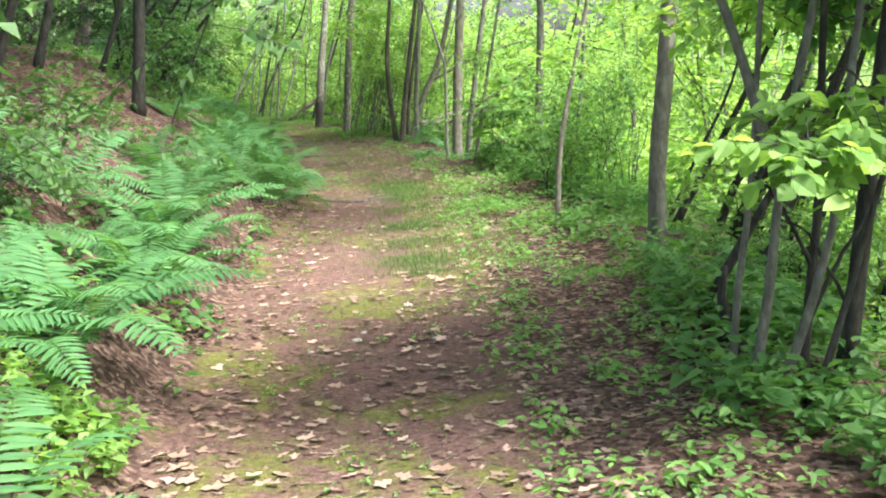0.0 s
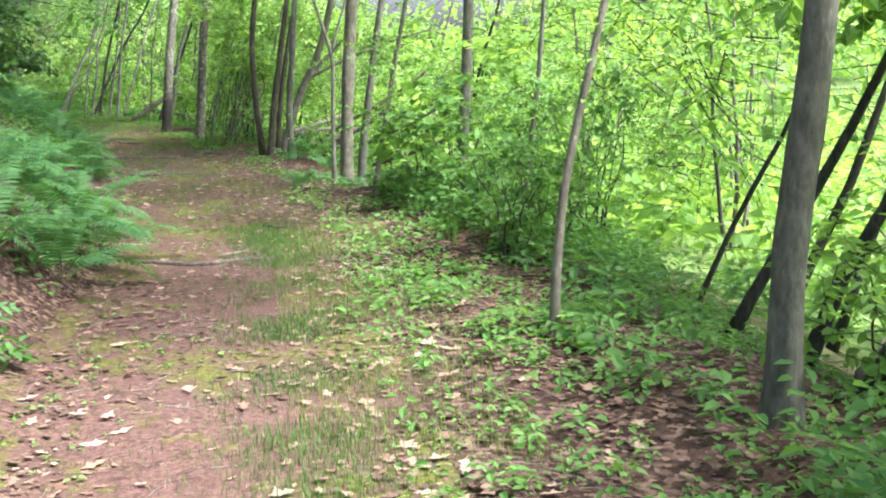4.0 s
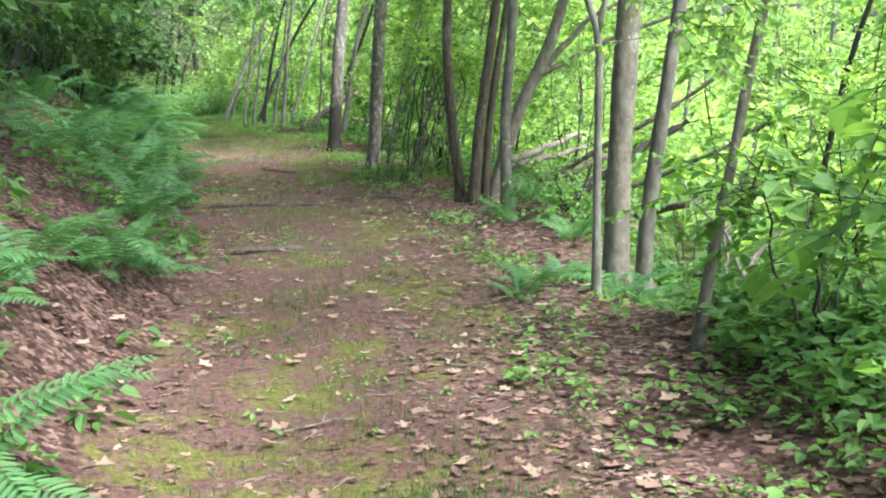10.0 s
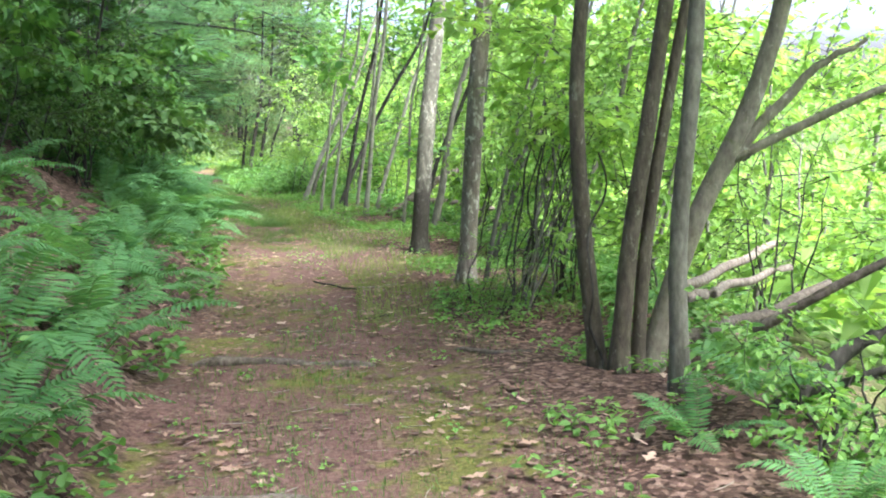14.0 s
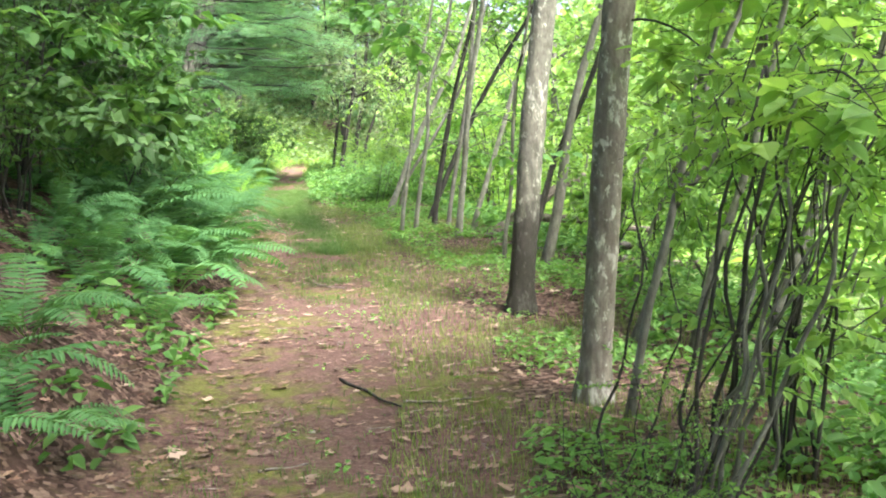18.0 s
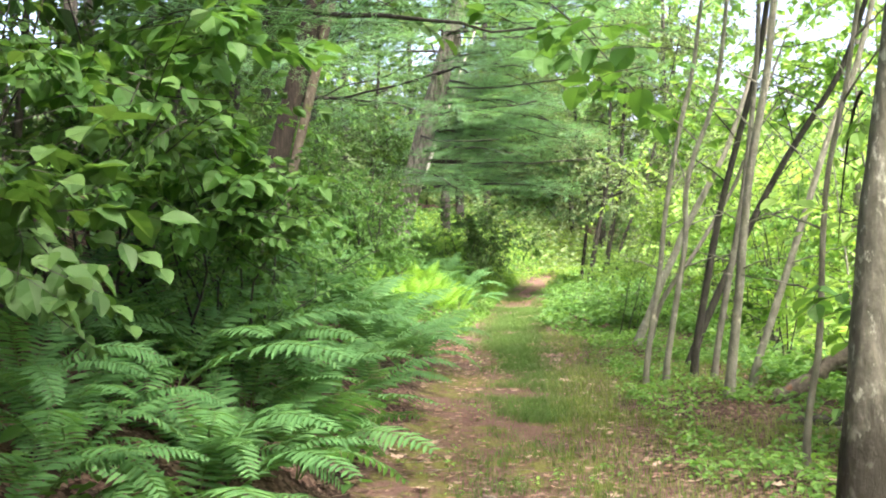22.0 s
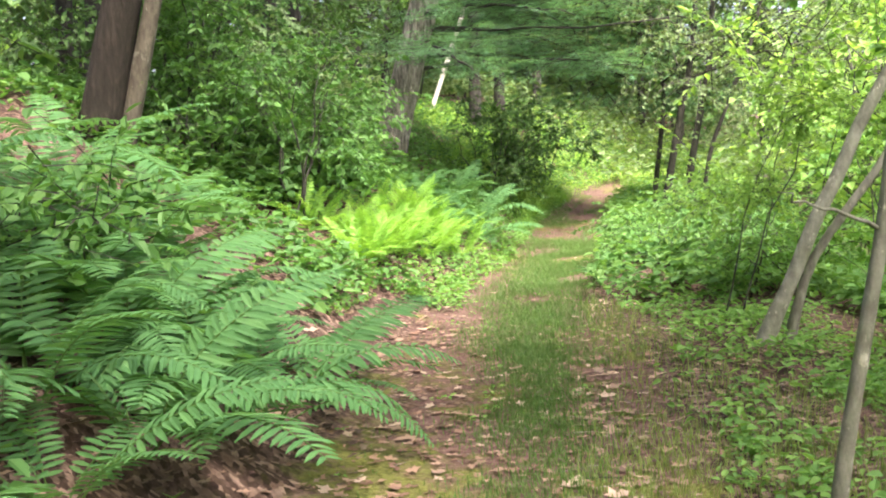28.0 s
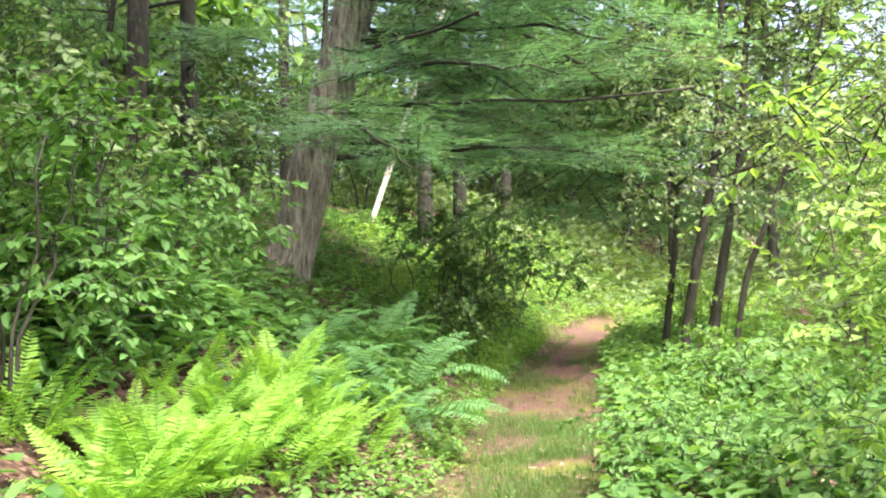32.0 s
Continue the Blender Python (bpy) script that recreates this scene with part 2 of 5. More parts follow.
# ---- lie of the land ----
TRAIL = [(-12, -0.2, 0.82), (0, -0.4, 0.82), (4, -0.45, 0.82), (8.4, -0.6, 0.9), (11.4, -0.75, 0.92), (13.8, -0.85, 0.78), (15.4, -1.1, 0.84),
         (17.4, -1.3, 0.9), (19.5, -1.75, 0.92), (21, -2.2, 0.92), (23, -2.8, 0.9), (25, -3.3, 0.85), (27, -4.05, 0.9), (29, -4.85, 0.85),
         (31, -5.85, 0.68), (33, -6.8, 0.78), (35, -7.85, 0.75), (37, -8.95, 0.55), (39, -9.7, 0.5), (41, -10.6, 0.45), (43, -11.45, 0.4),
         (45, -12.2, 0.4), (48.5, -13.4, 0.45), (53, -14.4, 0.5), (60, -15.5, 0.5), (80, -18.0, 0.5)]
TY, TX, TW = (np.array([r[i] for r in TRAIL]) for i in range(3))


def smooth(a, b, v):
    k = np.clip((np.asarray(v, float) - a) / (b - a), 0, 1)
    return k * k * (3 - 2 * k)


def across(x, y):
    """Metres to the right of the trail's middle, and the trail's half width."""
    c = np.interp(y, TY, TX)
    slope = (np.interp(np.asarray(y) + 0.8, TY, TX) - np.interp(np.asarray(y) - 0.8, TY, TX)) / 1.6
    return (x - c) / np.sqrt(1 + slope * slope), np.interp(y, TY, TW)


def height(x, y):
    """The ground: a level trail, a bank on its left, low wet ground on its right."""
    x, y = np.asarray(x, float), np.asarray(y, float)
    u, w = across(x, y)
    left, right = np.maximum(-u - w + 0.1, 0), np.maximum(u - w - 1.3, 0)
    z = -0.15 - 0.03 * np.clip(1 - (u / w) ** 2, 0, 1)
    rise = 0.62 * left * smooth(0, 0.6, left)
    z = z + np.where(rise < 1.6, rise, 1.6 + 0.7 * (1 - np.exp(-(np.maximum(rise, 1.6) - 1.6) / 0.9)))
    z = z - 1.25 * (1 - np.exp(-(right / 2.6) ** 1.6))
    z = z - 0.55 * np.exp(-((x - 1.2) / 0.62) ** 2) * smooth(17.2, 18.4, y) * (1 - smooth(22.4, 24, y))
    off = smooth(0.0, 0.8, np.abs(u) - w)
    z = z + off * (0.06 * np.sin(1.9 * x + 0.7 * y) * np.sin(1.3 * y - 0.5 * x) + 0.03 * np.sin(5.1 * x + 1.7) * np.sin(4.3 * y))
    return z + 0.012 * np.sin(3.7 * x + 1.1 * y) * np.sin(2.9 * y + 0.4)


# ---- mesh tools ----
def mesh_thing(name, verts, faces, mats, index=None, parent=None, label="", flat=False):
    me = bpy.data.meshes.new(name)
    me.from_pydata(np.asarray(verts).tolist(), [], faces if isinstance(faces, list) else faces.tolist())
    for m in mats if isinstance(mats, (list, tuple)) else [mats]:
        me.materials.append(m)
    if index is not None:
        me.polygons.foreach_set("material_index", np.asarray(index, np.int32))
    if not flat:
        me.polygons.foreach_set("use_smooth", np.ones(len(me.polygons), bool))
    ob = new(name, me)
    if parent is not None:
        ob.parent = parent
    if label:
        ob["label"] = label
    return ob


def shared(name, me, parent, m):
    """One more object on a mesh that is already there."""
    ob = new(name, me)
    ob.parent = parent
    ob.matrix_local = m
    return ob


def unit(v):
    v = np.asarray(v, float)
    return v / np.maximum(np.linalg.norm(v, axis=-1, keepdims=True), 1e-9)


def tube(path, radii, sides=10, rough=0.0, ridges=0, seed=0, caps=True):
    """A tapered round limb along a path, closed at both ends."""
    path, radii = np.asarray(path, float), np.asarray(radii, float)
    n = len(path)
    way = unit(np.gradient(path, axis=0))
    ref = np.where(np.abs(way[:, :1]) > 0.85, [[0.0, 1.0, 0.0]], [[1.0, 0.0, 0.0]])
    a = unit(np.cross(way, ref))
    b = np.cross(way, a)
    ang = np.arange(sides) * 2 * math.pi / sides
    wob = np.ones((n, sides))
    if rough:
        rs = np.random.RandomState(seed)
        for f in (1, 2, 3):
            wob += rough / f * np.sin(f * ang[None] + np.cumsum(rs.normal(0, 0.35, n))[:, None])
        wob += rough * 0.35 * rs.normal(0, 1, (n, sides))
    if ridges:
        z = path[:, 2:3]
        wob += 0.075 * np.tanh(2.5 * np.sin(ridges * ang[None] + 1.6 * np.sin(3.1 * z + ang[None] * 3))) * (0.6 + 0.4 * np.sin(9 * z + 5 * ang[None]))
    ring = path[:, None] + radii[:, None, None] * wob[..., None] * (np.cos(ang)[None, :, None] * a[:, None] + np.sin(ang)[None, :, None] * b[:, None])
    v = np.concatenate([ring.reshape(-1, 3), path[:1], path[-1:]])
    i, j = np.meshgrid(np.arange(n - 1), np.arange(sides), indexing="ij")
    k = (j + 1) % sides
    f = np.stack([i * sides + j, i * sides + k, (i + 1) * sides + k, (i + 1) * sides + j], -1).reshape(-1, 4).tolist()
    if not caps:
        return v[:-2], f
    f += [[n * sides, (q + 1) % sides, q] for q in range(sides)]
    f += [[n * sides + 1, (n - 1) * sides + q, (n - 1) * sides + (q + 1) % sides] for q in range(sides)]
    return v, f


def leaves(base, way, up, length, width, fold=0.18, droop=0.15, simple=False, rounded=False):
    """Pointed leaves folded along the rib: five corners and four faces each, or four corners and two faces."""
    base, way, up = np.asarray(base, float), unit(way), np.asarray(up, float)
    side = unit(np.cross(way, up))
    up = np.cross(side, way)
    L, W = np.asarray(length, float)[:, None], np.asarray(width, float)[:, None]
    mid = base + way * L * 0.48
    v = np.stack([base, mid + side * W * 0.5 + up * W * fold, base + way * L - up * L * droop, mid - side * W * 0.5 + up * W * fold, mid], 1)
    if rounded == "oval":
        s, h = np.array([0.0, 0.12, 0.32, 0.56, 0.78, 0.92]), np.array([0.05, 0.3, 0.48, 0.47, 0.3, 0.13])
        rib = base[:, None] + way[:, None] * L[:, None] * s[None, :, None] - up[:, None] * (L * droop)[:, None] * (s ** 2)[None, :, None]
        out = side[:, None] * (W[:, None] * h[None, :, None]) + up[:, None] * (W[:, None] * h[None, :, None] * fold * 2 * (1 + 0.4 * np.sin(9 * s))[None, :, None])
        out2 = -side[:, None] * (W[:, None] * h[None, :, None]) + up[:, None] * (W[:, None] * h[None, :, None] * fold * 2)
        v = np.concatenate([rib, rib + out, rib + out2, (base + way * L - up * L * droop)[:, None]], 1)
        k = np.arange(5)
        f = np.concatenate([np.stack([k, k + 1, k + 7, k + 6], 1), np.stack([k + 1, k, k + 12, k + 13], 1)])
        o = (np.arange(len(base)) * 19)[:, None, None]
        tips = np.array([[5, 18, 11], [18, 5, 17]])[None] + o
        return v.reshape(-1, 3), (f[None] + o).reshape(-1, 4).tolist() + tips.reshape(-1, 3).tolist()
    if rounded:
        low, high = base + way * L * 0.24, base + way * L * 0.62 - up * L * droop * 0.4
        v = np.stack([base, low + side * W * 0.46 + up * W * fold, high + side * W * 0.42 + up * W * fold, v[:, 2], high - side * W * 0.42 + up * W * fold, low - side * W * 0.46 + up * W * fold], 1)
        f = np.array([[0, 3, 2, 1], [0, 5, 4, 3]])[None] + (np.arange(len(base)) * 6)[:, None, None]
        return v.reshape(-1, 3), f.reshape(-1, 4)
    if simple:
        f = np.array([[0, 2, 1], [0, 3, 2]])[None] + (np.arange(len(base)) * 4)[:, None, None]
        return v[:, :4].reshape(-1, 3), f.reshape(-1, 3)
    o = (np.arange(len(base)) * 5)[:, None, None]
    f = np.array([[0, 4, 1], [1, 4, 2], [0, 3, 4], [3, 2, 4]])[None] + o
    return v.reshape(-1, 3), f.reshape(-1, 3)


def joined(pieces):
    """Joins (verts, faces, material index) into one list of each."""
    vs, fs, mi, o = [], [], [], 0
    for v, f, m in pieces:
        f = f if isinstance(f, list) else f.tolist()
        vs.append(np.asarray(v))
        fs += [[q + o for q in g] for g in f]
        mi += [m] * len(f)
        o += len(v)
    return np.concatenate(vs), fs, mi


def wavy(n, amount, rs):
    """A slow wander, zero at its start."""
    t = np.linspace(0, 1, n)
    return amount * (np.sin(t * rs.uniform(4, 9) + rs.uniform(0, 6)) + 0.45 * np.sin(t * rs.uniform(12, 20) + rs.uniform(0, 6))) * np.minimum(t * 4, 1)


# ---- sprays of foliage, built once and shared ----
def spray(name, seed, leaf, width, twigs, per, reach=1.0, flat=0.35, hang=0.25, needle=False, rounded=False):
    rs = np.random.RandomState(seed)
    P, D, U, L, W, pieces = [], [], [], [], [], []
    for k in range(twigs):
        a = rs.uniform(0, 2 * math.pi)
        way = np.array([math.cos(a), math.sin(a), rs.normal(0.05, flat)])
        start = rs.normal(0, 0.22, 3) * [1, 1, 0.7] * reach
        n, size = 3 if rounded else 2, reach * rs.uniform(0.45, 1.0)
        t = np.linspace(0, 1, n)[:, None]
        path = start + way * t * size - np.array([0, 0, 1]) * hang * (t * size) ** 2 + rs.normal(0, 0.02, (n, 3)) * t
        v, f = tube(path, np.linspace(0.007, 0.002, n) * reach, 3, caps=False)
        pieces.append((v, f, 1))
        s = np.sort(rs.uniform(0.12, 1.0, per))
        q = np.stack([np.interp(s, t[:, 0], path[:, c]) for c in range(3)], 1)
        ax = unit(np.stack([np.interp(s, t[:, 0], np.gradient(path[:, c])) for c in range(3)], 1))
        sd = unit(np.cross(ax, [0, 0, 1.0])) * np.where(np.arange(per) % 2, 1, -1)[:, None]
        P.append(q)
        if needle:
            D.append(ax * 0.8 + rs.normal(0, 0.55, (per, 3)))
        else:
            D.append(ax * rs.uniform(0.2, 0.9, (per, 1)) + sd * rs.uniform(0.5, 1.1, (per, 1)) + np.array([0, 0, -0.3]) + rs.normal(0, 0.25, (per, 3)))
        U.append(np.array([0, 0, 1.0]) + rs.normal(0, 0.22 if rounded == "oval" else 0.38, (per, 3)))
        L.append(leaf * rs.uniform(0.6, 1.25, per))
        W.append(width * rs.uniform(0.7, 1.2, per))
    P, D, U, L, W = (np.concatenate(q) for q in (P, D, U, L, W))
    v, f = leaves(P, D, U, L, W, 0.16 if not needle else 0.0, 0.12, True, rounded)
    if needle:
        f = f.reshape(-1, 2, 3)[:, 0]
    return joined([(v, f, 0), *pieces])


SPRAYS = {}


def spray_mesh(kind, tone, bark="dark"):
    """The shared mesh of a spray, in one tone; three of each kind."""
    which = random.randrange(3)
    key = (kind, tone, bark, which)
    if key not in SPRAYS:
        leaf, width, twigs, per, flat, hang, needle = {
            "broad": (0.12, 0.078, 13, 13, 0.38, 0.25, False),
            "mass": (0.098, 0.066, 14, 15, 0.42, 0.25, False),
            "canopy": (0.088, 0.062, 16, 17, 0.5, 0.2, False),
            "big": (0.16, 0.13, 11, 11, 0.3, 0.3, False),
            "small": (0.07, 0.042, 17, 18, 0.45, 0.2, False),
            "far": (0.1, 0.074, 13, 18, 0.6, 0.1, False),
            "near": (0.105, 0.085, 7, 8, 0.25, 0.5, False),
            "few": (0.115, 0.088, 3, 4, 0.25, 0.4, False),
            "pine": (0.14, 0.0085, 20, 42, 0.13, 0.15, True),
        }[kind]
        v, f, mi = spray("spray", hash_of(kind) + which * 17, leaf, width, twigs, per, 0.42 if kind in ("near", "few") else 1.0, flat, hang, needle, "oval" if kind in ("near", "few") else kind in ("big", "broad"))
        me = bpy.data.meshes.new("foliage")
        me.from_pydata(v.tolist(), [], f)
        me.materials.append(LEAF[tone])
        me.materials.append(BARK[bark])
        me.polygons.foreach_set("material_index", np.asarray(mi, np.int32))
        SPRAYS[key] = me
    return SPRAYS[key]


def hash_of(word):
    return sum(ord(c) * (i + 1) for i, c in enumerate(word)) % 9973


def foliage(parent, at, kind, tone, size, rs, tilt=18, thick=1.0):
    m = Matrix.LocRotScale(at, Euler((radians(rs.normal(0, tilt)), radians(rs.normal(0, tilt)), rs.uniform(0, 6.28))), (size, size, size * thick))
    return shared("foliage", spray_mesh(kind, tone), parent, m)


# ---- trees ----
def trunk_path(h, lean, wave, rs, n, keep=4.5, bends=(), az=0.0):
    """Leans evenly up to a height, then straightens; or follows its bends, (height, offset) towards az degrees."""
    z = np.linspace(-0.12, h, n)
    if bends:
        bz, bd = np.array(bends).T
        last = (bd[-1] - bd[-2]) / (bz[-1] - bz[-2])
        bz, bd = np.append(bz, h + 1), np.append(bd, bd[-1] + last * 0.6 * (h + 1 - bz[-1]))
        fine = np.linspace(-0.4, h + 0.4, 120)
        soft = np.convolve(np.pad(np.interp(fine, bz, bd), 4, mode="edge"), np.array([1, 2, 3, 4, 5, 4, 3, 2, 1]) / 25, "valid")
        d = np.interp(z, fine, soft)
        c, k = math.cos(radians(az)), math.sin(radians(az))
        return np.stack([c * d + wavy(n, wave * 0.3, rs), k * d + wavy(n, wave * 0.3, rs), z], 1)
    run = np.where(z < keep, z, keep + (z - keep) * 0.35)
    return np.stack([lean[0] * run + wavy(n, wave, rs), lean[1] * run + wavy(n, wave, rs), z], 1)


def tree(label, x, y, diam, h, lean=(0, 0), wave=0.03, bark="grey", tone="bright", kind="mass", crown=None, count=10, reach=1.8, size=1.0,
         limbs=3, name="tree", seed=0, ridges=0, low=0, group="", sides=12, dz=0.0, arms=(), bends=(), az=0.0):
    """A trunk with limbs, and foliage at their ends from the height 'crown' up."""
    rs = np.random.RandomState(seed + int(abs(x * 131 + y * 977)))
    root = tagged(new(name), label, "tree" if name != "shrub" else "shrub", group)
    root.location = (x, y, float(height(x, y)) + dz)
    if kind == "mass" and abs(float(across(x, y)[0])) < 4.5:
        kind = "broad" if size < 1.3 else "canopy"
    n = max(8, int(h / (0.14 if bends else 0.28)))
    path = trunk_path(h, lean, wave, rs, n, bends=bends, az=az)
    z = path[:, 2]
    r = 0.43 * diam * (1 - 0.72 * np.clip(z / h, 0, 1)) * (1 + 0.4 * np.exp(-np.maximum(z, 0) / 0.1))
    r = r * (1 + wavy(n, 0.05, rs) + rs.normal(0, 0.018, n))
    v, f = tube(path, r, sides, 0.07, ridges, seed + 3)
    mesh_thing("trunk", v, f, BARK[bark], parent=root)
    crown = h * 0.5 if crown is None else crown
    tips = []
    for k in range(limbs):
        zz = crown + (h - crown) * (k + 0.3) / max(limbs, 1) * 0.9
        a = rs.uniform(0, 6.28)
        start = np.array([np.interp(zz, z, path[:, 0]), np.interp(zz, z, path[:, 1]), zz])
        ln = reach * rs.uniform(0.7, 1.1)
        t = np.linspace(0, 1, 7)[:, None]
        q = start + np.array([math.cos(a), math.sin(a), 0]) * t * ln + np.array([0, 0, 1]) * (0.7 * t - 0.25 * t * t) * ln * rs.uniform(0.3, 1.0) + rs.normal(0, 0.03, (7, 3)) * t * ln
        rr = np.interp(zz, z, r) * np.linspace(0.5, 0.12, 7)
        v, f = tube(q, rr, 6)
        ob = mesh_thing("limb", v, f, BARK[bark], parent=root)
        tips += [(q[-1], ob), (q[4], ob)]
    for zz, dx, dy, up, dia in arms:
        start = np.array([np.interp(zz, z, path[:, 0]), np.interp(zz, z, path[:, 1]), zz])
        t = np.linspace(0, 1, 14)[:, None]
        q = start + np.array([dx, dy, 0]) * t + np.array([0, 0, up]) * (1.5 * t - 0.5 * t * t) + rs.normal(0, 0.012, (14, 3)) * t
        v, f = tube(q, dia / 2 * np.linspace(1, 0.35, 14), 8, 0.05)
        mesh_thing("limb", v, f, BARK[bark], parent=root)
    for k in range(count):
        holder = root
        if k < len(tips):
            p, holder = tips[k]
        else:
            zz = rs.uniform(crown, h)
            a, d = rs.uniform(0, 6.28), reach * math.sqrt(rs.uniform(0.05, 1)) * (1.1 - 0.5 * (zz - crown) / max(h - crown, 0.1))
            p = np.array([np.interp(zz, z, path[:, 0]) + d * math.cos(a), np.interp(zz, z, path[:, 1]) + d * math.sin(a), zz])
        foliage(holder, p, kind, tone, size * rs.uniform(0.75, 1.2), rs)
    for k in range(low):
        zz, a = rs.uniform(1.1, crown), rs.uniform(0, 6.28)
        d = rs.uniform(0.25, 0.6)
        foliage(root, (np.interp(zz, z, path[:, 0]) + d * math.cos(a), np.interp(zz, z, path[:, 1]) + d * math.sin(a), zz), kind, tone, 0.45, rs)
    return root


def shrub(label, x, y, h, r, tone, kind="broad", count=10, stems=4, diam=0.04, bark="dark", size=0.7, seed=0, base=0.2, spread=0.5, name="shrub", group=""):
    """Several stems from one root, with foliage from near the ground up."""
    rs = np.random.RandomState(seed + int(abs(x * 173 + y * 811)))
    root = tagged(new(name), label, "shrub", group)
    root.location = (x, y, float(height(x, y)))
    for k in range(stems):
        a = 6.28 * (k + rs.uniform(0, 0.7)) / stems
        n = 9
        t = np.linspace(0, 1, n)
        out = spread * r * rs.uniform(0.4, 1.2)
        q = np.stack([math.cos(a) * (0.06 + out * t ** 1.4), math.sin(a) * (0.06 + out * t ** 1.4), -0.1 + (h * rs.uniform(0.7, 1.0) + 0.1) * t], 1)
        q[:, :2] += np.stack([wavy(n, 0.04, rs), wavy(n, 0.04, rs)], 1)
        v, f = tube(q, diam / 2 * (1 - 0.7 * t), 6, 0.04, seed=k)
        mesh_thing("stem", v, f, BARK[bark], parent=root)
    for k in range(count):
        a, d = rs.uniform(0, 6.28), r * math.sqrt(rs.uniform(0.02, 1))
        zz = base * h + (1 - base) * h * rs.uniform(0, 1) ** 0.8
        foliage(root, (d * math.cos(a), d * math.sin(a), zz), kind, tone, size * rs.uniform(0.7, 1.2), rs)
    return root


# ---- ferns ----
def frond_mesh(seed, tone, bend, pairs=24, plump=1.0):
    """One arching frond, a metre long: a stalk and blunt, spaced leaflets in pairs, each with a lobed edge."""
    rs = np.random.RandomState(seed)
    n = 11
    s = np.linspace(0, 1, n)
    phi = np.radians(14 + (bend - 14) * s ** 1.15)
    step = 1.0 / (n - 1)
    x, z = np.concatenate([[0], np.cumsum(np.sin(phi[:-1]) * step)]), np.concatenate([[0], np.cumsum(np.cos(phi[:-1]) * step)])
    path = np.stack([x, 0.02 * np.sin(s * 5 + seed), z], 1)
    v, f = tube(path, np.linspace(0.006, 0.0015, n), 3, caps=False)
    pieces = [(v, f, 1)]
    V, F = [], []
    for k in range(pairs):
        q = 0.16 + 0.84 * ((k + 0.5) / pairs) ** 0.92
        ln = 0.15 * plump * math.sin(math.pi * (0.16 + 0.81 * (q - 0.16) / 0.84)) ** 0.7 + 0.008
        gap = 0.84 / pairs
        p = np.array([np.interp(q, s, path[:, c]) for c in range(3)])
        ax = unit(np.array([np.interp(q, s, np.gradient(path[:, c])) for c in range(3)]))
        nrm = np.array([-ax[2], 0, ax[0]])
        for sd in (-1, 1):
            way = unit(np.array([0, sd, 0]) + ax * (0.15 + 0.35 * q) + nrm * rs.uniform(-0.05, 0.16) + rs.normal(0, 0.05, 3))
            wid = unit(np.cross(nrm, way)) * sd
            length = ln * rs.uniform(0.88, 1.06)
            wide = gap * 0.86 * min(1.0, 0.45 + 3.2 * ln)
            o = sum(len(w) for w in V)
            pts = []
            for t, w in ((0.0, 0.5), (0.35, 1.0), (0.72, 0.8), (1.0, 0.14)):
                c = p + way * length * t - nrm * length * 0.24 * t * t
                lobe = way * wide * rs.uniform(-0.1, 0.25)
                pts += [c, c + wid * wide * w * 0.5 + lobe + nrm * wide * 0.12, c - wid * wide * w * 0.5 + lobe + nrm * wide * 0.12]
            for i in range(3):
                a = o + 3 * i
                F += [[a, a + 3, a + 4, a + 1], [a, a + 2, a + 5, a + 3]]
            V.append(np.array(pts))
    pieces.append((np.concatenate(V), F, 0))
    v, f, mi = joined(pieces)
    me = bpy.data.meshes.new("frond")
    me.from_pydata(v.tolist(), [], f)
    me.materials.append(LEAF[tone])
    me.materials.append(LEAF["grass"])
    me.polygons.foreach_set("material_index", np.asarray(mi, np.int32))
    return me


FRONDS = {"fern": [frond_mesh(7 + i, "fern", b) for i, b in enumerate((95, 118, 78))], "fern_yellow": [frond_mesh(17 + i, "fern_yellow", b, 22, 0.95) for i, b in enumerate((48, 70, 34))]}


def fern(label, x, y, size, count=9, tone="fern", lean=0.0, toward=0.0, seed=0, group="ferns along the trail", fan=6.28):
    """A tuft of fronds in a ring; lean tips it towards one side."""
    rs = np.random.RandomState(seed + int(abs(x * 331 + y * 719)))
    root = tagged(new("fern"), label, "fern", group)
    root.location = (x, y, float(height(x, y)) - 0.02)
    for k in range(count):
        a = toward - fan / 2 + fan * (k + rs.uniform(0.15, 0.85)) / count
        tip = radians(rs.uniform(2, 24) if tone == "fern" else rs.uniform(0, 42)) + lean * max(0, math.cos(a - toward))
        sc = size * rs.uniform(0.72, 1.12)
        m = Matrix.LocRotScale((0.03 * math.cos(a), 0.03 * math.sin(a), 0), Euler((radians(rs.normal(0, 9)), tip, a)), (sc, sc * rs.uniform(0.9, 1.1), sc))
        shared("frond", FRONDS[tone][rs.randint(3)], root, m)
    return root


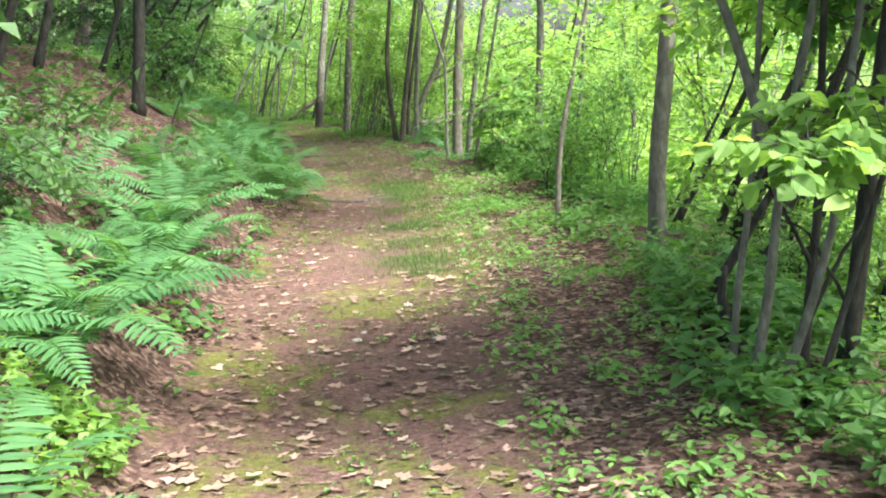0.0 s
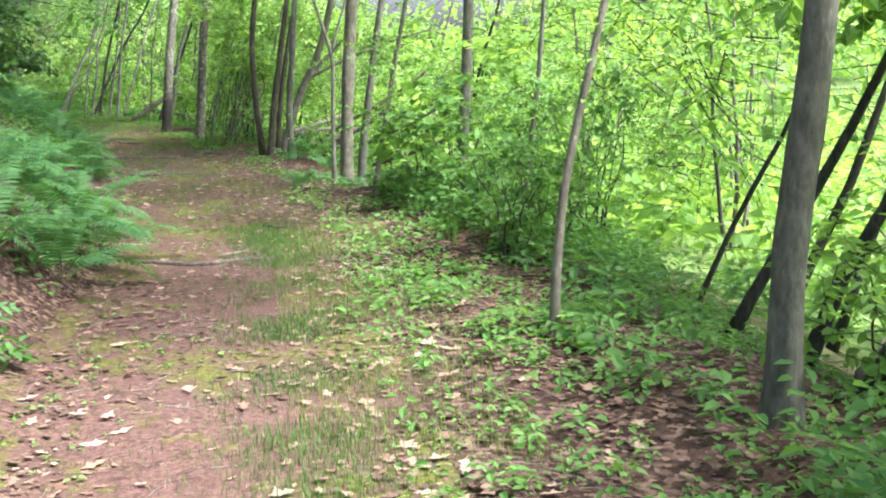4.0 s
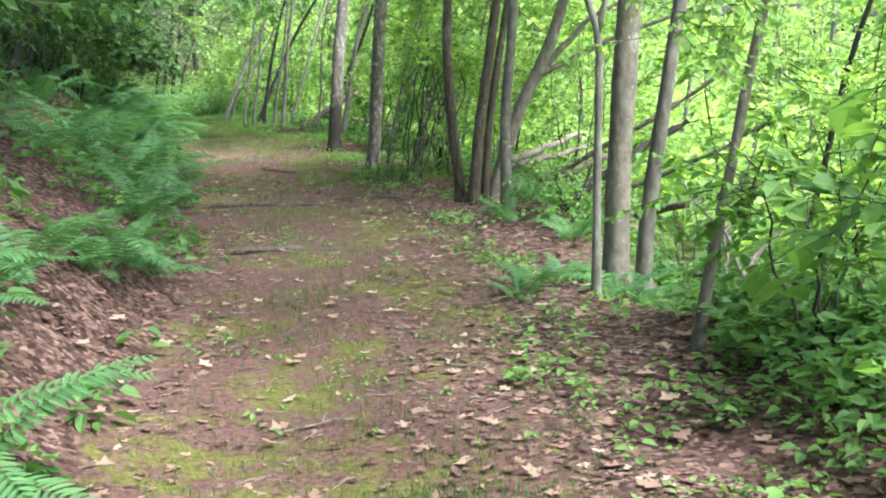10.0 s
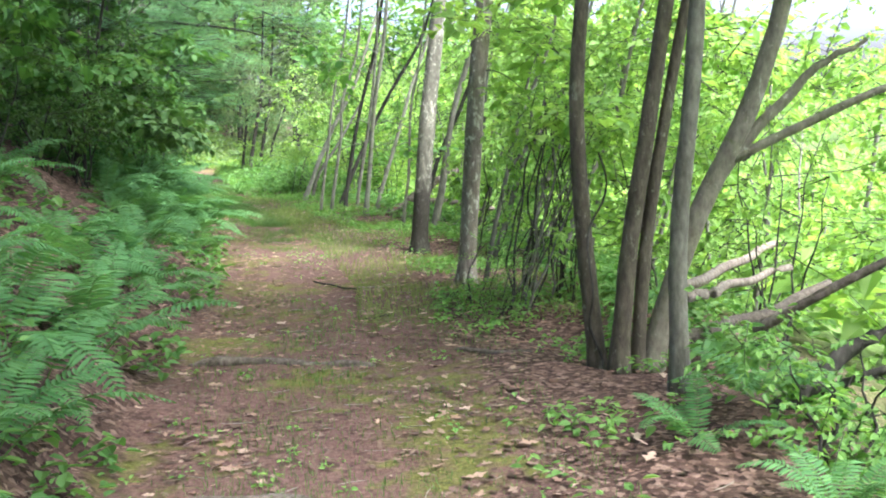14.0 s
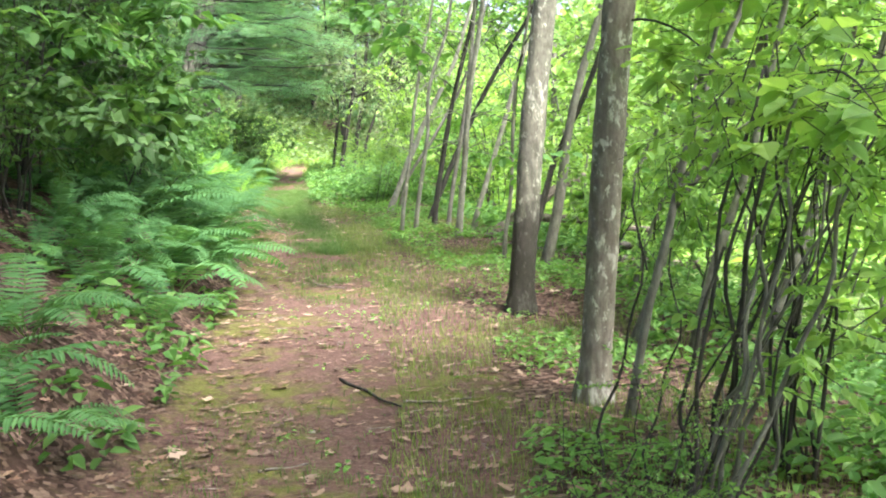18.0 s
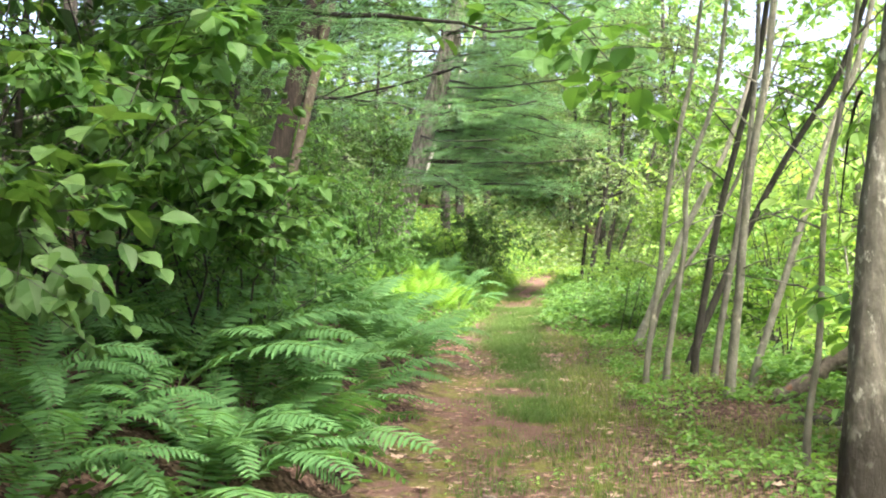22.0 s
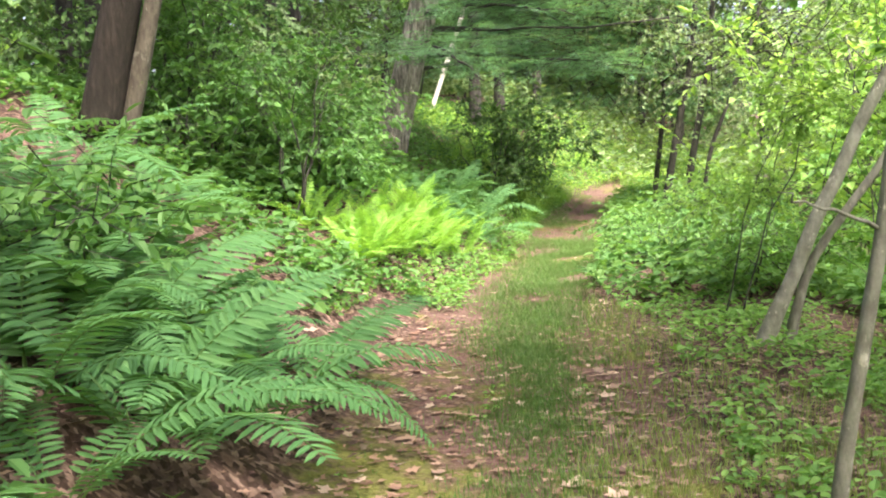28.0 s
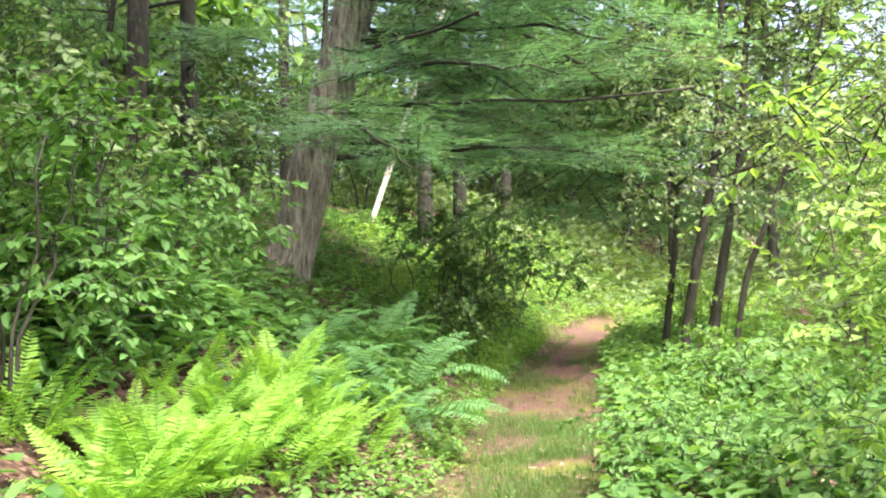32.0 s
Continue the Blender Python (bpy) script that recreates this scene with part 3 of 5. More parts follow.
# ---- the ground ----
def ground_sheet():
    def axis(lo, hi, near_lo, near_hi, fine):
        mid = np.arange(near_lo, near_hi, fine)
        k = np.linspace(0, 1, 26)[1:] ** 2.4
        return np.concatenate([(near_lo - (near_lo - lo) * k)[::-1], mid, near_hi + (hi - near_hi) * k])
    xs, ys = axis(-600, 600, -20, 8, 0.21), axis(-500, 900, -3, 58, 0.21)
    X, Y = np.meshgrid(xs, ys)
    u, w = across(X, np.clip(Y, -12, 80))
    Z = height(X, np.clip(Y, -12, 80))
    rs = np.random.RandomState(5)
    bumps = np.array([noise.noise(Vector((a * 2.6, b * 2.6, 0))) for a, b in zip(X.ravel(), Y.ravel())]).reshape(X.shape)
    Z = Z + bumps * np.where(np.abs(u) < w, 0.018, 0.045)
    v = np.stack([X, Y, Z], -1).reshape(-1, 3)
    i, j = np.meshgrid(np.arange(len(ys) - 1), np.arange(len(xs) - 1), indexing="ij")
    a = i * len(xs) + j
    f = np.stack([a, a + 1, a + len(xs) + 1, a + len(xs)], -1).reshape(-1, 4)
    ob = mesh_thing("ground", v, f, GROUND)
    at = ob.data.attributes.new("trail", "FLOAT", "POINT")
    at.data.foreach_set("value", (1 - smooth(-0.25, 0.3, np.abs(u) - w)).ravel().astype(np.float32))
    at = ob.data.attributes.new("wet", "FLOAT", "POINT")
    at.data.foreach_set("value", np.maximum(smooth(2.0, 4.2, u - w), np.exp(-((X - 1.2) / 0.6) ** 2) * smooth(17.2, 18.4, Y) * (1 - smooth(22.4, 24, Y))).ravel().astype(np.float32))
    tagged(ob, "brown forest floor with a worn mossy trail and leaf litter", "ground", kind="structure")


ground_sheet()

# ---- trees beside the trail ----
SLIM, GREY = "slender young tree with a grey-brown trunk", "tree with a smooth grey-brown trunk"
tree("grey-brown tree standing alone on the fern verge", 1.77, 9.0, 0.175, 10.5, wave=0.02, bark="grey", bends=((0, 0), (0.73, 0.0), (1.4, 0.078), (1.73, 0.1), (3, 0.2)), az=-4, sides=18, count=9, reach=3.0, size=2.2, crown=6.0, low=2)
tree("thin crooked sapling rising from leaf litter", 1.1, 10.4, 0.062, 5, wave=0.03, bark="moss", bends=((0, 0), (0.38, 0.012), (0.78, 0.052), (1.11, 0.125), (1.41, 0.196), (2.2, 0.36)), az=-3, count=7, reach=1.2, size=0.9, crown=3.2)
tree("slim tree in dense leafy undergrowth", 1.46, 16.5, 0.155, 10, (0.064, 0), 0.03, "grey", count=6, reach=2.8, size=2.0, crown=6.0, low=4)
tree(SLIM, 1.74, 14.6, 0.066, 6, (0.107, 0), 0.04, "grey", count=8, reach=1.3, size=1.1, crown=3.0, low=3)
tree("slim pale forked sapling beside a double trunk", 0.15, 17.91, 0.062, 4.6, wave=0.02, bark="pale", arms=((1.52, 0.35, 0, 0.9, 0.04),), count=6, reach=1.2, size=0.9, crown=3.0, bends=((0, 0), (0.58, 0.007), (1.13, 0.022), (1.53, 0.032), (1.75, -0.05), (2.6, -0.3)), az=2)
tree("thick tree with a mossy base, twin of its neighbour", 0.32, 18.5, 0.185, 11, wave=0.02, bark="moss", count=9, reach=3.0, size=2.2, crown=6.0, sides=20, bends=((0, 0), (0.79, 0.03), (1.24, 0.06), (1.67, 0.095), (3, 0.22)), az=2)
tree("leaning grey tree joined at the base to its neighbour", 0.51, 18.6, 0.125, 9, wave=0.03, bark="grey", count=3, reach=2.2, size=1.7, crown=5.0, sides=16, bends=((0, 0), (0.4, 0.02), (0.77, 0.066), (1.23, 0.143), (1.67, 0.205), (3, 0.45)), az=2)
tree("leaning slender tree with a bare lower stem", 0.55, 16.76, 0.07, 5.5, wave=0.03, bark="moss", count=7, reach=1.3, size=1.0, crown=3.2, low=3, bends=((0, 0), (0.57, 0.10), (1.0, 0.19), (1.42, 0.257), (1.58, 0.306), (2.5, 0.5)), az=2)
tree(SLIM, 1.9, 20.2, 0.065, 6, (0.22, 0.01), 0.05, "dark", count=8, reach=1.4, size=1.0, crown=3.0, low=3)
CLUMP = "stems of a multi-stemmed tree"
tree("dark outward-bowed stem of a clump of five", -0.81, 22.1, 0.118, 8, wave=0.03, bark="olive", count=7, reach=2.2, size=1.8, crown=6.2, group=CLUMP, bends=((0, 0), (0.3, -0.03), (0.86, -0.07), (1.5, -0.092), (1.98, -0.06), (3, 0.05)), az=6)
tree("dark leaning stem of a clump of five", -0.7, 22.0, 0.125, 8, wave=0.03, bark="olive", count=7, reach=2.2, size=1.8, crown=6.2, group=CLUMP, bends=((0, 0), (0.74, 0.085), (1.34, 0.195), (1.95, 0.293), (3, 0.45)), az=6)
tree("slighter dark stem of a clump of five", -0.59, 22.05, 0.09, 8, wave=0.03, bark="olive", count=4, reach=1.8, size=1.8, crown=4.4, group=CLUMP, bends=((0, 0), (0.7, 0.062), (1.22, 0.14), (1.95, 0.27), (3, 0.5)), az=6)
tree("upright grey stem of a clump of five", -0.37, 21.4, 0.115, 8, wave=0.03, bark="grey", count=7, reach=2.2, size=1.8, crown=6.2, group=CLUMP, bends=((0, 0), (0.5, -0.01), (0.9, 0.003), (1.57, 0.08), (1.91, 0.1), (3, 0.2)), az=6)
tree("strongly leaning mossy stem of a clump of five", -0.52, 22.1, 0.15, 6, wave=0.03, bark="moss", count=8, reach=1.8, size=1.2, crown=2.6, limbs=4, arms=((1.08, 0.85, 0.1, 0.8, 0.085), (1.2, 2.2, 0.2, 0.75, 0.06)), group=CLUMP, bends=((0, 0), (0.5, 0.145), (1.02, 0.345), (1.46, 0.57), (1.93, 0.73), (3, 1.0)), az=6)
tree("straight tree with pale lichen patches on brown bark", -2.04, 25.2, 0.19, 11.5, wave=0.02, bark="lichen", kind="canopy", count=9, reach=3.2, size=2.2, crown=6.4, sides=24, bends=((0, 0), (0.69, 0.076), (1.25, 0.112), (1.7, 0.155), (2.02, 0.195), (3.5, 0.38)), az=18)
tree("tree with lichen patches and a dark damp foot", -2.91, 27.68, 0.215, 11, wave=0.02, bark="damp", kind="canopy", count=11, reach=3.2, size=2.3, crown=6.4, sides=24, bends=((0, 0), (0.68, 0.07), (1.35, 0.14), (1.84, 0.204), (2.33, 0.283), (3.5, 0.45)), az=18)
THIN = "thin stems beside the trail"
for what, sx, sy, sd, sb, sh, bd in (
        ("thin pale-barked stem", -5.45, 32.8, 0.066, "pale", 6.5, ((0.09, 0.011), (1.05, 0.186), (1.48, 0.223), (2.13, 0.34), (2.66, 0.489))),
        ("thin pale stem with a double bend", -5.26, 32.8, 0.072, "pale", 6.5, ((0.09, 0.0), (0.97, 0.163), (1.33, 0.232), (1.55, 0.198), (1.94, 0.293), (2.32, 0.47), (2.64, 0.536))),
        ("dark leaning stem", -5.15, 33.25, 0.09, "dark", 7.5, ((0.11, 0.0), (0.9, 0.166), (1.46, 0.283), (2.02, 0.437), (2.69, 0.632))),
        ("slim grey stem", -4.88, 32.9, 0.075, "grey", 7.5, ((0.03, 0.0), (0.64, 0.114), (1.2, 0.243), (1.8, 0.356), (2.5, 0.44))),
        ("pale slim stem with lichen", -4.59, 32.3, 0.1, "pale", 8, ((0.0, 0.0), (0.77, 0.112), (1.28, 0.158), (1.86, 0.235), (2.49, 0.371))),
        ("leaning pale stem", -4.51, 32.68, 0.088, "pale", 7, ((0.04, 0.0), (0.85, 0.287), (1.43, 0.478), (2.03, 0.669), (2.52, 0.889))),
        ("dark stem leaning far over", -5.4, 33.85, 0.1, "dark", 6, ((0.0, 0.0), (0.69, 0.298), (1.46, 0.7), (1.97, 1.0), (2.53, 1.39), (2.77, 1.53))),
        ("thin bare sapling", -3.53, 30.1, 0.055, "grey", 5, ((0.0, -0.03), (0.33, -0.002), (0.65, 0.069), (1.1, 0.094), (1.46, 0.116), (1.75, 0.155), (2.05, 0.234)))):
    tree(what + " beside the trail", sx, sy, sd * 0.9, sh, wave=0.04, bark=sb, count=4, reach=1.5, size=1.4, crown=4.4, group=THIN, bends=bd, az=21, arms=[(za, 0.55 * math.cos(3.1 * za + sx * 9), 0.35 * math.sin(5 * za + sx * 7), 0.28 + 0.2 * math.sin(4 * za), 0.016) for za in (1.0, 1.35, 1.7, 2.05, 2.4)])
for sx, sy, sd, sl in ((-2.0, 26.9, 0.07, 0.40), (-1.6, 26.3, 0.065, 0.25), (-1.25, 25.6, 0.06, 0.33), (-3.0, 31.6, 0.07, 0.24), (-2.2, 28.6, 0.05, 0.3), (-1.0, 27.2, 0.055, 0.2),
                       (-2.6, 30.3, 0.05, 0.35), (-1.7, 29.6, 0.06, 0.28), (-0.6, 26.1, 0.05, 0.36), (-0.4, 28.2, 0.07, 0.3)):
    tree("thin leaning stem among many in the wet thicket", sx, sy, sd, 4.2, (sl, sl * 0.35), 0.06, "grey", "bright", count=7, reach=0.6, size=0.7, crown=1.2, limbs=1, group="thicket stems", seed=9)
tree("leaning grey tree at the trail's edge", -6.6, 35.81, 0.11, 5.0, wave=0.03, bark="pale", tone="lush", count=7, reach=1.4, size=1.0, crown=2.4, bends=((0, 0), (0.35, 0.185), (0.76, 0.346), (1.02, 0.505), (1.29, 0.595), (1.44, 0.705), (2.2, 1.15)), az=29)
tree("thin leaning stem beside a thicker one", -6.48, 35.95, 0.075, 3.6, wave=0.03, bark="grey", tone="lush", count=5, reach=1.1, size=0.9, crown=2.2, bends=((0, 0), (0.47, 0.145), (0.7, 0.307), (0.97, 0.513), (1.8, 1.05)), az=29)
for sx, sy, sd, sl, sh in ((2.3, 10.9, 0.09, 0.5, 3.6), (2.5, 12.0, 0.045, 0.42, 4.2), (2.6, 10.5, 0.10, 0.45, 3.4), (2.5, 9.6, 0.14, 0.38, 4.6), (2.45, 8.5, 0.13, 0.36, 4.4), (2.9, 9.0, 0.08, 0.3, 4.4),
                           (3.1, 10.0, 0.07, 0.3, 4.6), (3.3, 11.6, 0.08, 0.4, 4.6), (2.9, 7.4, 0.07, 0.3, 4.4), (3.5, 12.8, 0.1, 0.36, 4.8), (3.8, 9.5, 0.06, 0.28, 4.4)):
    tree("dark stem leaning over the low wet ground", sx, sy, sd, sh, (sl, -0.03), 0.05, "dark", "bright", count=6, reach=1.3, size=0.9, crown=2.0, limbs=2, group="leaning lowland stems", seed=4)
# the bushy clump close by at the start
for sx, sy, sd, sl, sh, sb, arm in ((1.40, 4.97, 0.062, 0.13, 4.6, "grey", ((0.95, -0.5, 0.05, 1.4, 0.06),)), (1.50, 4.90, 0.055, 0.24, 4.6, "grey", ()), (1.35, 5.08, 0.045, 0.06, 4.2, "grey", ()), (1.66, 5.02, 0.055, 0.04, 4.4, "dark", ((0.35, 0.35, 0.1, 0.5, 0.03), (0.6, -0.3, 0.0, 0.5, 0.025))),
                                    (2.0, 5.4, 0.11, 0.1, 5.4, "dark", ()), (1.62, 4.85, 0.04, 0.33, 3.6, "dark", ((0.5, -0.25, 0.1, 0.4, 0.02),))):
    tree("crooked stem of a bushy clump beside the trail", sx, sy, sd, sh, (sl, 0.02), 0.05, sb, "mid", "big", count=7, reach=1.2, size=0.9, crown=2.2, limbs=3, group="bushy clump", seed=2, arms=arm)
tree("dark stem leaning low through the undergrowth", 1.5, 6.3, 0.075, 2.4, (0.55, 0.05), 0.04, "dark", "mid", "big", count=4, reach=0.7, size=0.6, crown=1.6, limbs=2, group="bushy clump")
tree("mossy stump of a broken stem in low plants", 1.5, 5.9, 0.1, 0.42, (0.05, 0), 0.02, "dark", "mid", "few", count=0, limbs=0, crown=0.4, group="bushy clump", name="stump")

# ---- tall trees added to shade the trail, their crowns out of view ----
for cx, cy in ((-15.4, 38.0), (-13.5, 31.0), (-5.2, 6.0), (-6.0, 15.0), (-7.4, 24.2), (-4.4, -2.0), (3.2, -2.5)):
    tree("tall tree added for shade, its crown out of view", cx, cy, 0.24, 11, (0.06 if cx < -2 else -0.02, 0), 0.03, "dark" if cx < -2 else "grey", "mid", "canopy", count=14, reach=3.6, size=2.6, crown=5.6, limbs=4, group="tall trees")

# added out of view on the right, to darken the ground at the start
for cx, cy in ((3.6, -1.0), (5.0, 3.4)):
    tree("unseen leafy tree added to shade the start of the trail", cx, cy, 0.1, 6, (0.02, 0), 0.05, "grey", "mid", "mass", count=13, reach=1.5, size=1.4, crown=1.2, limbs=4, group="trees by the start")

tree("leaning tree whose branches overhang the trail", -6.9, 25.3, 0.16, 6.5, (0.36, 0.05), 0.04, "dark", "mid", "mass", count=15, reach=2.3, size=1.5, crown=3.3, limbs=5)
tree("leafy young tree leaning out above the ferns", -6.7, 27.2, 0.06, 3.4, (0.3, -0.05), 0.05, "dark", "mid", "big", count=9, reach=0.9, size=0.8, crown=1.1, limbs=4)


def leafy_branch(a, b, kind, tone, count, size, seed):
    """A side branch with leaves towards its end."""
    rs = np.random.RandomState(seed)
    a, b = np.array(a), np.array(b)
    root = tagged(new("leafy_branch"), "side branch with large fresh green leaves", "branch", "leafy branches")
    root.location = a
    t = np.linspace(0, 1, 9)[:, None]
    q = (b - a) * t + np.array([[0, 0, 0.12]]) * (4 * t * (1 - t))
    v, f = tube(q, np.linspace(0.008, 0.002, 9), 5)
    mesh_thing("twig", v, f, BARK["dark"], parent=root)
    for k in range(count):
        s = 0.45 + 0.55 * (k + 0.5) / count
        foliage(root, (b - a) * s + rs.normal(0, 0.05, 3), kind, tone, size * rs.uniform(0.8, 1.2), rs, 12)


leafy_branch((1.62, 5.0, 1.25), (1.32, 3.95, 1.06), "near", "bright", 4, 0.85, 1)
leafy_branch((1.75, 5.0, 1.3), (1.62, 4.05, 1.15), "near", "bright", 4, 0.8, 8)
leafy_branch((1.8, 9.0, 1.9), (1.5, 6.9, 1.62), "few", "bright", 5, 0.9, 2)
leafy_branch((1.9, 5.4, 2.3), (1.75, 4.9, 1.95), "few", "bright", 6, 1.0, 9)
leafy_branch((-2.0, 25.4, 2.3), (-1.75, 23.7, 2.0), "few", "bright", 8, 0.9, 3)
leafy_branch((-1.9, 25.4, 2.0), (-1.1, 24.0, 1.75), "few", "bright", 8, 1.0, 4)
leafy_branch((-1.9, 25.4, 1.7), (-1.3, 24.4, 1.35), "few", "bright", 8, 0.9, 10)
leafy_branch((-1.8, 25.3, 2.5), (-0.9, 24.2, 2.3), "few", "bright", 8, 1.1, 18)
leafy_branch((-1.1, 24.2, 1.3), (-0.9, 23.2, 1.25), "few", "bright", 8, 1.0, 19)
leafy_branch((-2.85, 27.8, 1.7), (-3.05, 28.4, 1.15), "few", "bright", 3, 0.8, 5)
leafy_branch((-2.75, 27.8, 1.1), (-2.98, 28.1, 0.8), "few", "mid", 3, 0.9, 11)
leafy_branch((-7.3, 28.8, 2.2), (-5.5, 26.6, 1.9), "near", "mid", 6, 1.1, 6)
leafy_branch((-7.3, 28.8, 2.5), (-5.3, 27.4, 2.2), "near", "mid", 5, 1.1, 12)
leafy_branch((-7.2, 28.9, 1.9), (-6.0, 27.2, 1.5), "near", "mid", 7, 1.1, 13)
leafy_branch((-7.1, 24.3, 2.6), (-5.0, 23.8, 2.2), "near", "mid", 6, 1.1, 7)
leafy_branch((-7.1, 24.3, 2.2), (-5.2, 24.9, 1.8), "near", "mid", 7, 1.1, 14)
leafy_branch((-6.3, 26.9, 1.7), (-4.75, 25.6, 1.3), "near", "dark", 7, 1.0, 21)
leafy_branch((-7.0, 28.9, 2.0), (-5.9, 28.0, 1.55), "near", "mid", 7, 0.95, 24)
leafy_branch((-7.0, 29.0, 1.7), (-6.1, 28.5, 1.25), "near", "dark", 6, 0.95, 25)
leafy_branch((1.46, 16.5, 1.3), (0.95, 14.9, 0.8), "few", "lush", 8, 1.0, 15)
leafy_branch((1.5, 16.5, 0.9), (0.75, 15.3, 0.5), "few", "lush", 8, 1.0, 16)
leafy_branch((1.6, 16.5, 1.6), (1.7, 14.6, 1.2), "few", "bright", 8, 1.1, 17)

# ---- bank trees on the left ----
tree("dark trunk on the leaf-strewn bank", -3.43, 12.96, 0.17, 8, (0.1, 0), 0.03, "dark", "dark", count=16, reach=2.2, size=1.3, crown=1.2, limbs=5)
tree("dark leaning tree whose low branches overhang the bank", -3.9, 9.9, 0.11, 5.2, (0.36, 0.04), 0.04, "dark", "dark", "mass", count=9, reach=1.6, size=1.3, crown=2.9, limbs=4, group="bank trees")
tree("tree on the ferny bank, its shade put into the dark bark", -11.2, 34.85, 0.36, 10, (0.27, 0.125), 0.02, "umber_shade", "dark", count=9, reach=2.8, size=2.2, crown=4.5, sides=16)
# no second tree: a paler stem shapes the sunlit side of the trunk above
tree("slim stem standing in for the dark trunk's sunlit side", -11.05, 34.95, 0.16, 10, (0.27, 0.125), 0.02, "olive", "dark", count=8, reach=2.6, size=2.1, crown=4.5, sides=16)
tree("dark straight trunk higher on the bank", -13.0, 36.4, 0.27, 11, (0.081, 0.036), 0.02, "dark", "dark", count=6, reach=2.4, size=2.0, crown=4.5)
tree("dark trunk among bank shrubs", -7.41, 28.84, 0.17, 8, (0.2, 0.1), 0.03, "dark", "dark", "big", count=14, reach=2.0, size=1.2, crown=1.8, limbs=5)
tree("thin dark trunk among bank shrubs", -8.0, 29.4, 0.065, 6, (0.12, 0.08), 0.03, "dark", "dark", "big", count=9, reach=1.5, size=1.0, crown=1.6, limbs=4)
tree("big pine with deeply furrowed grey bark", -13.02, 41.05, 0.46, 15, (0.27, 0.155), 0.0, "pine", "needle", "pine", count=16, reach=3.4, size=2.3, crown=5.0, limbs=5, sides=96, ridges=17, name="pine_tree")
tree("thin white birch leaning over the bank", -16.2, 46.9, 0.1, 9, (0.34, 0.2), 0.02, "birch", "mid", count=4, reach=1.6, size=1.5, crown=5.6, name="birch_tree")
SHR = "stems of a small bushy tree"
for sx, sy, sd, bd in ((-10.8, 44.6, 0.1, ((0, -0.08), (0.46, -0.035), (1.34, 0.097), (1.87, 0.153), (2.24, 0.004), (2.65, -0.017))), (-10.5, 44.2, 0.14, ((0, -0.05), (0.37, 0.014), (1.27, 0.2), (2.12, 0.366), (2.68, 0.439))),
                       (-10.2, 44.6, 0.14, ((0, -0.18), (0.4, -0.121), (1.2, 0.034), (1.83, 0.18), (2.23, 0.24))), (-10.05, 44.3, 0.08, ((0, 0), (0.9, 0.15), (1.5, 0.4), (2.4, 0.8)))):
    tree("dark crooked stem of a small grey-leaved tree", sx, sy, sd, 5.4, wave=0.05, bark="dark", tone="pale", kind="small", count=17, reach=1.6, size=1.05, crown=1.7, limbs=5, group=SHR, seed=6, bends=bd, az=32)


def stick(name, label, a, b, diam, sag=0.0, bark="dead", seed=0, category="branch", n=14, sides=8, wander=0.03, group=""):
    rs = np.random.RandomState(seed)
    t = np.linspace(0, 1, n)[:, None]
    a, b = np.array(a, float), np.array(b, float)
    q = a + (b - a) * t + np.concatenate([np.stack([wavy(n, wander, rs), wavy(n, wander, rs), wavy(n, wander * 0.4, rs)], 1)], 0) * 1.0 + np.array([[0, 0, -sag]]) * (4 * t * (1 - t))
    v, f = tube(q, diam / 2 * np.linspace(1, 0.6, n), sides, 0.08, seed=seed)
    return tagged(mesh_thing(name, v, f, BARK[bark]), label, category, group)


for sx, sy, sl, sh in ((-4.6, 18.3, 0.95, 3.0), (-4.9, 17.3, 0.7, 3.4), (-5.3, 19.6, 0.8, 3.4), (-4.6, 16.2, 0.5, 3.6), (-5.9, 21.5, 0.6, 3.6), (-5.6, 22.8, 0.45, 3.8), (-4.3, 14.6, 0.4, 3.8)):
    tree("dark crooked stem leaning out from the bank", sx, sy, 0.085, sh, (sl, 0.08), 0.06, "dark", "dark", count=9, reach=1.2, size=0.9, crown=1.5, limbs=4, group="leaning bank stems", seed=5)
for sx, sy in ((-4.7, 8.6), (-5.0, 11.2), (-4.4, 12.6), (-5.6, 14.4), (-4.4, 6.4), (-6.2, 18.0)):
    tree("dense tree on the wooded bank, leaves coloured dark as in shade", sx, sy, 0.12, 6.4, (0.28, 0.02), 0.05, "dark", "dark", count=17, reach=2.1, size=1.3, crown=1.0, limbs=5, group="bank trees", seed=8)


# ---- pine boughs reaching over the trail ----
def bough(x, y, z, length, toward, droop, tone="needle"):
    rs = np.random.RandomState(int(abs(x * 91 + y * 57 + z * 31)))
    root = tagged(new("pine_bough"), "drooping pine bough with soft green needles", "branch", "pine boughs")
    root.location = (x, y, z)
    n = 12
    t = np.linspace(0, 1, n)
    q = np.stack([math.cos(toward) * length * t, math.sin(toward) * length * t, 0.25 * t * length * 0.4 - droop * (t * length) ** 2], 1) + rs.normal(0, 0.03, (n, 3)) * t[:, None]
    v, f = tube(q, np.linspace(0.03, 0.006, n), 6)
    mesh_thing("limb", v, f, BARK["dark"], parent=root)
    for k in range(int(length * 2.3)):
        s = rs.uniform(0.25, 1.0)
        p = np.array([np.interp(s, t, q[:, c]) for c in range(3)]) + rs.normal(0, 0.18, 3) * [1, 1, 0.3]
        foliage(root, p, "pine", tone, 0.8 * rs.uniform(0.8, 1.2), rs, 8, 0.5)


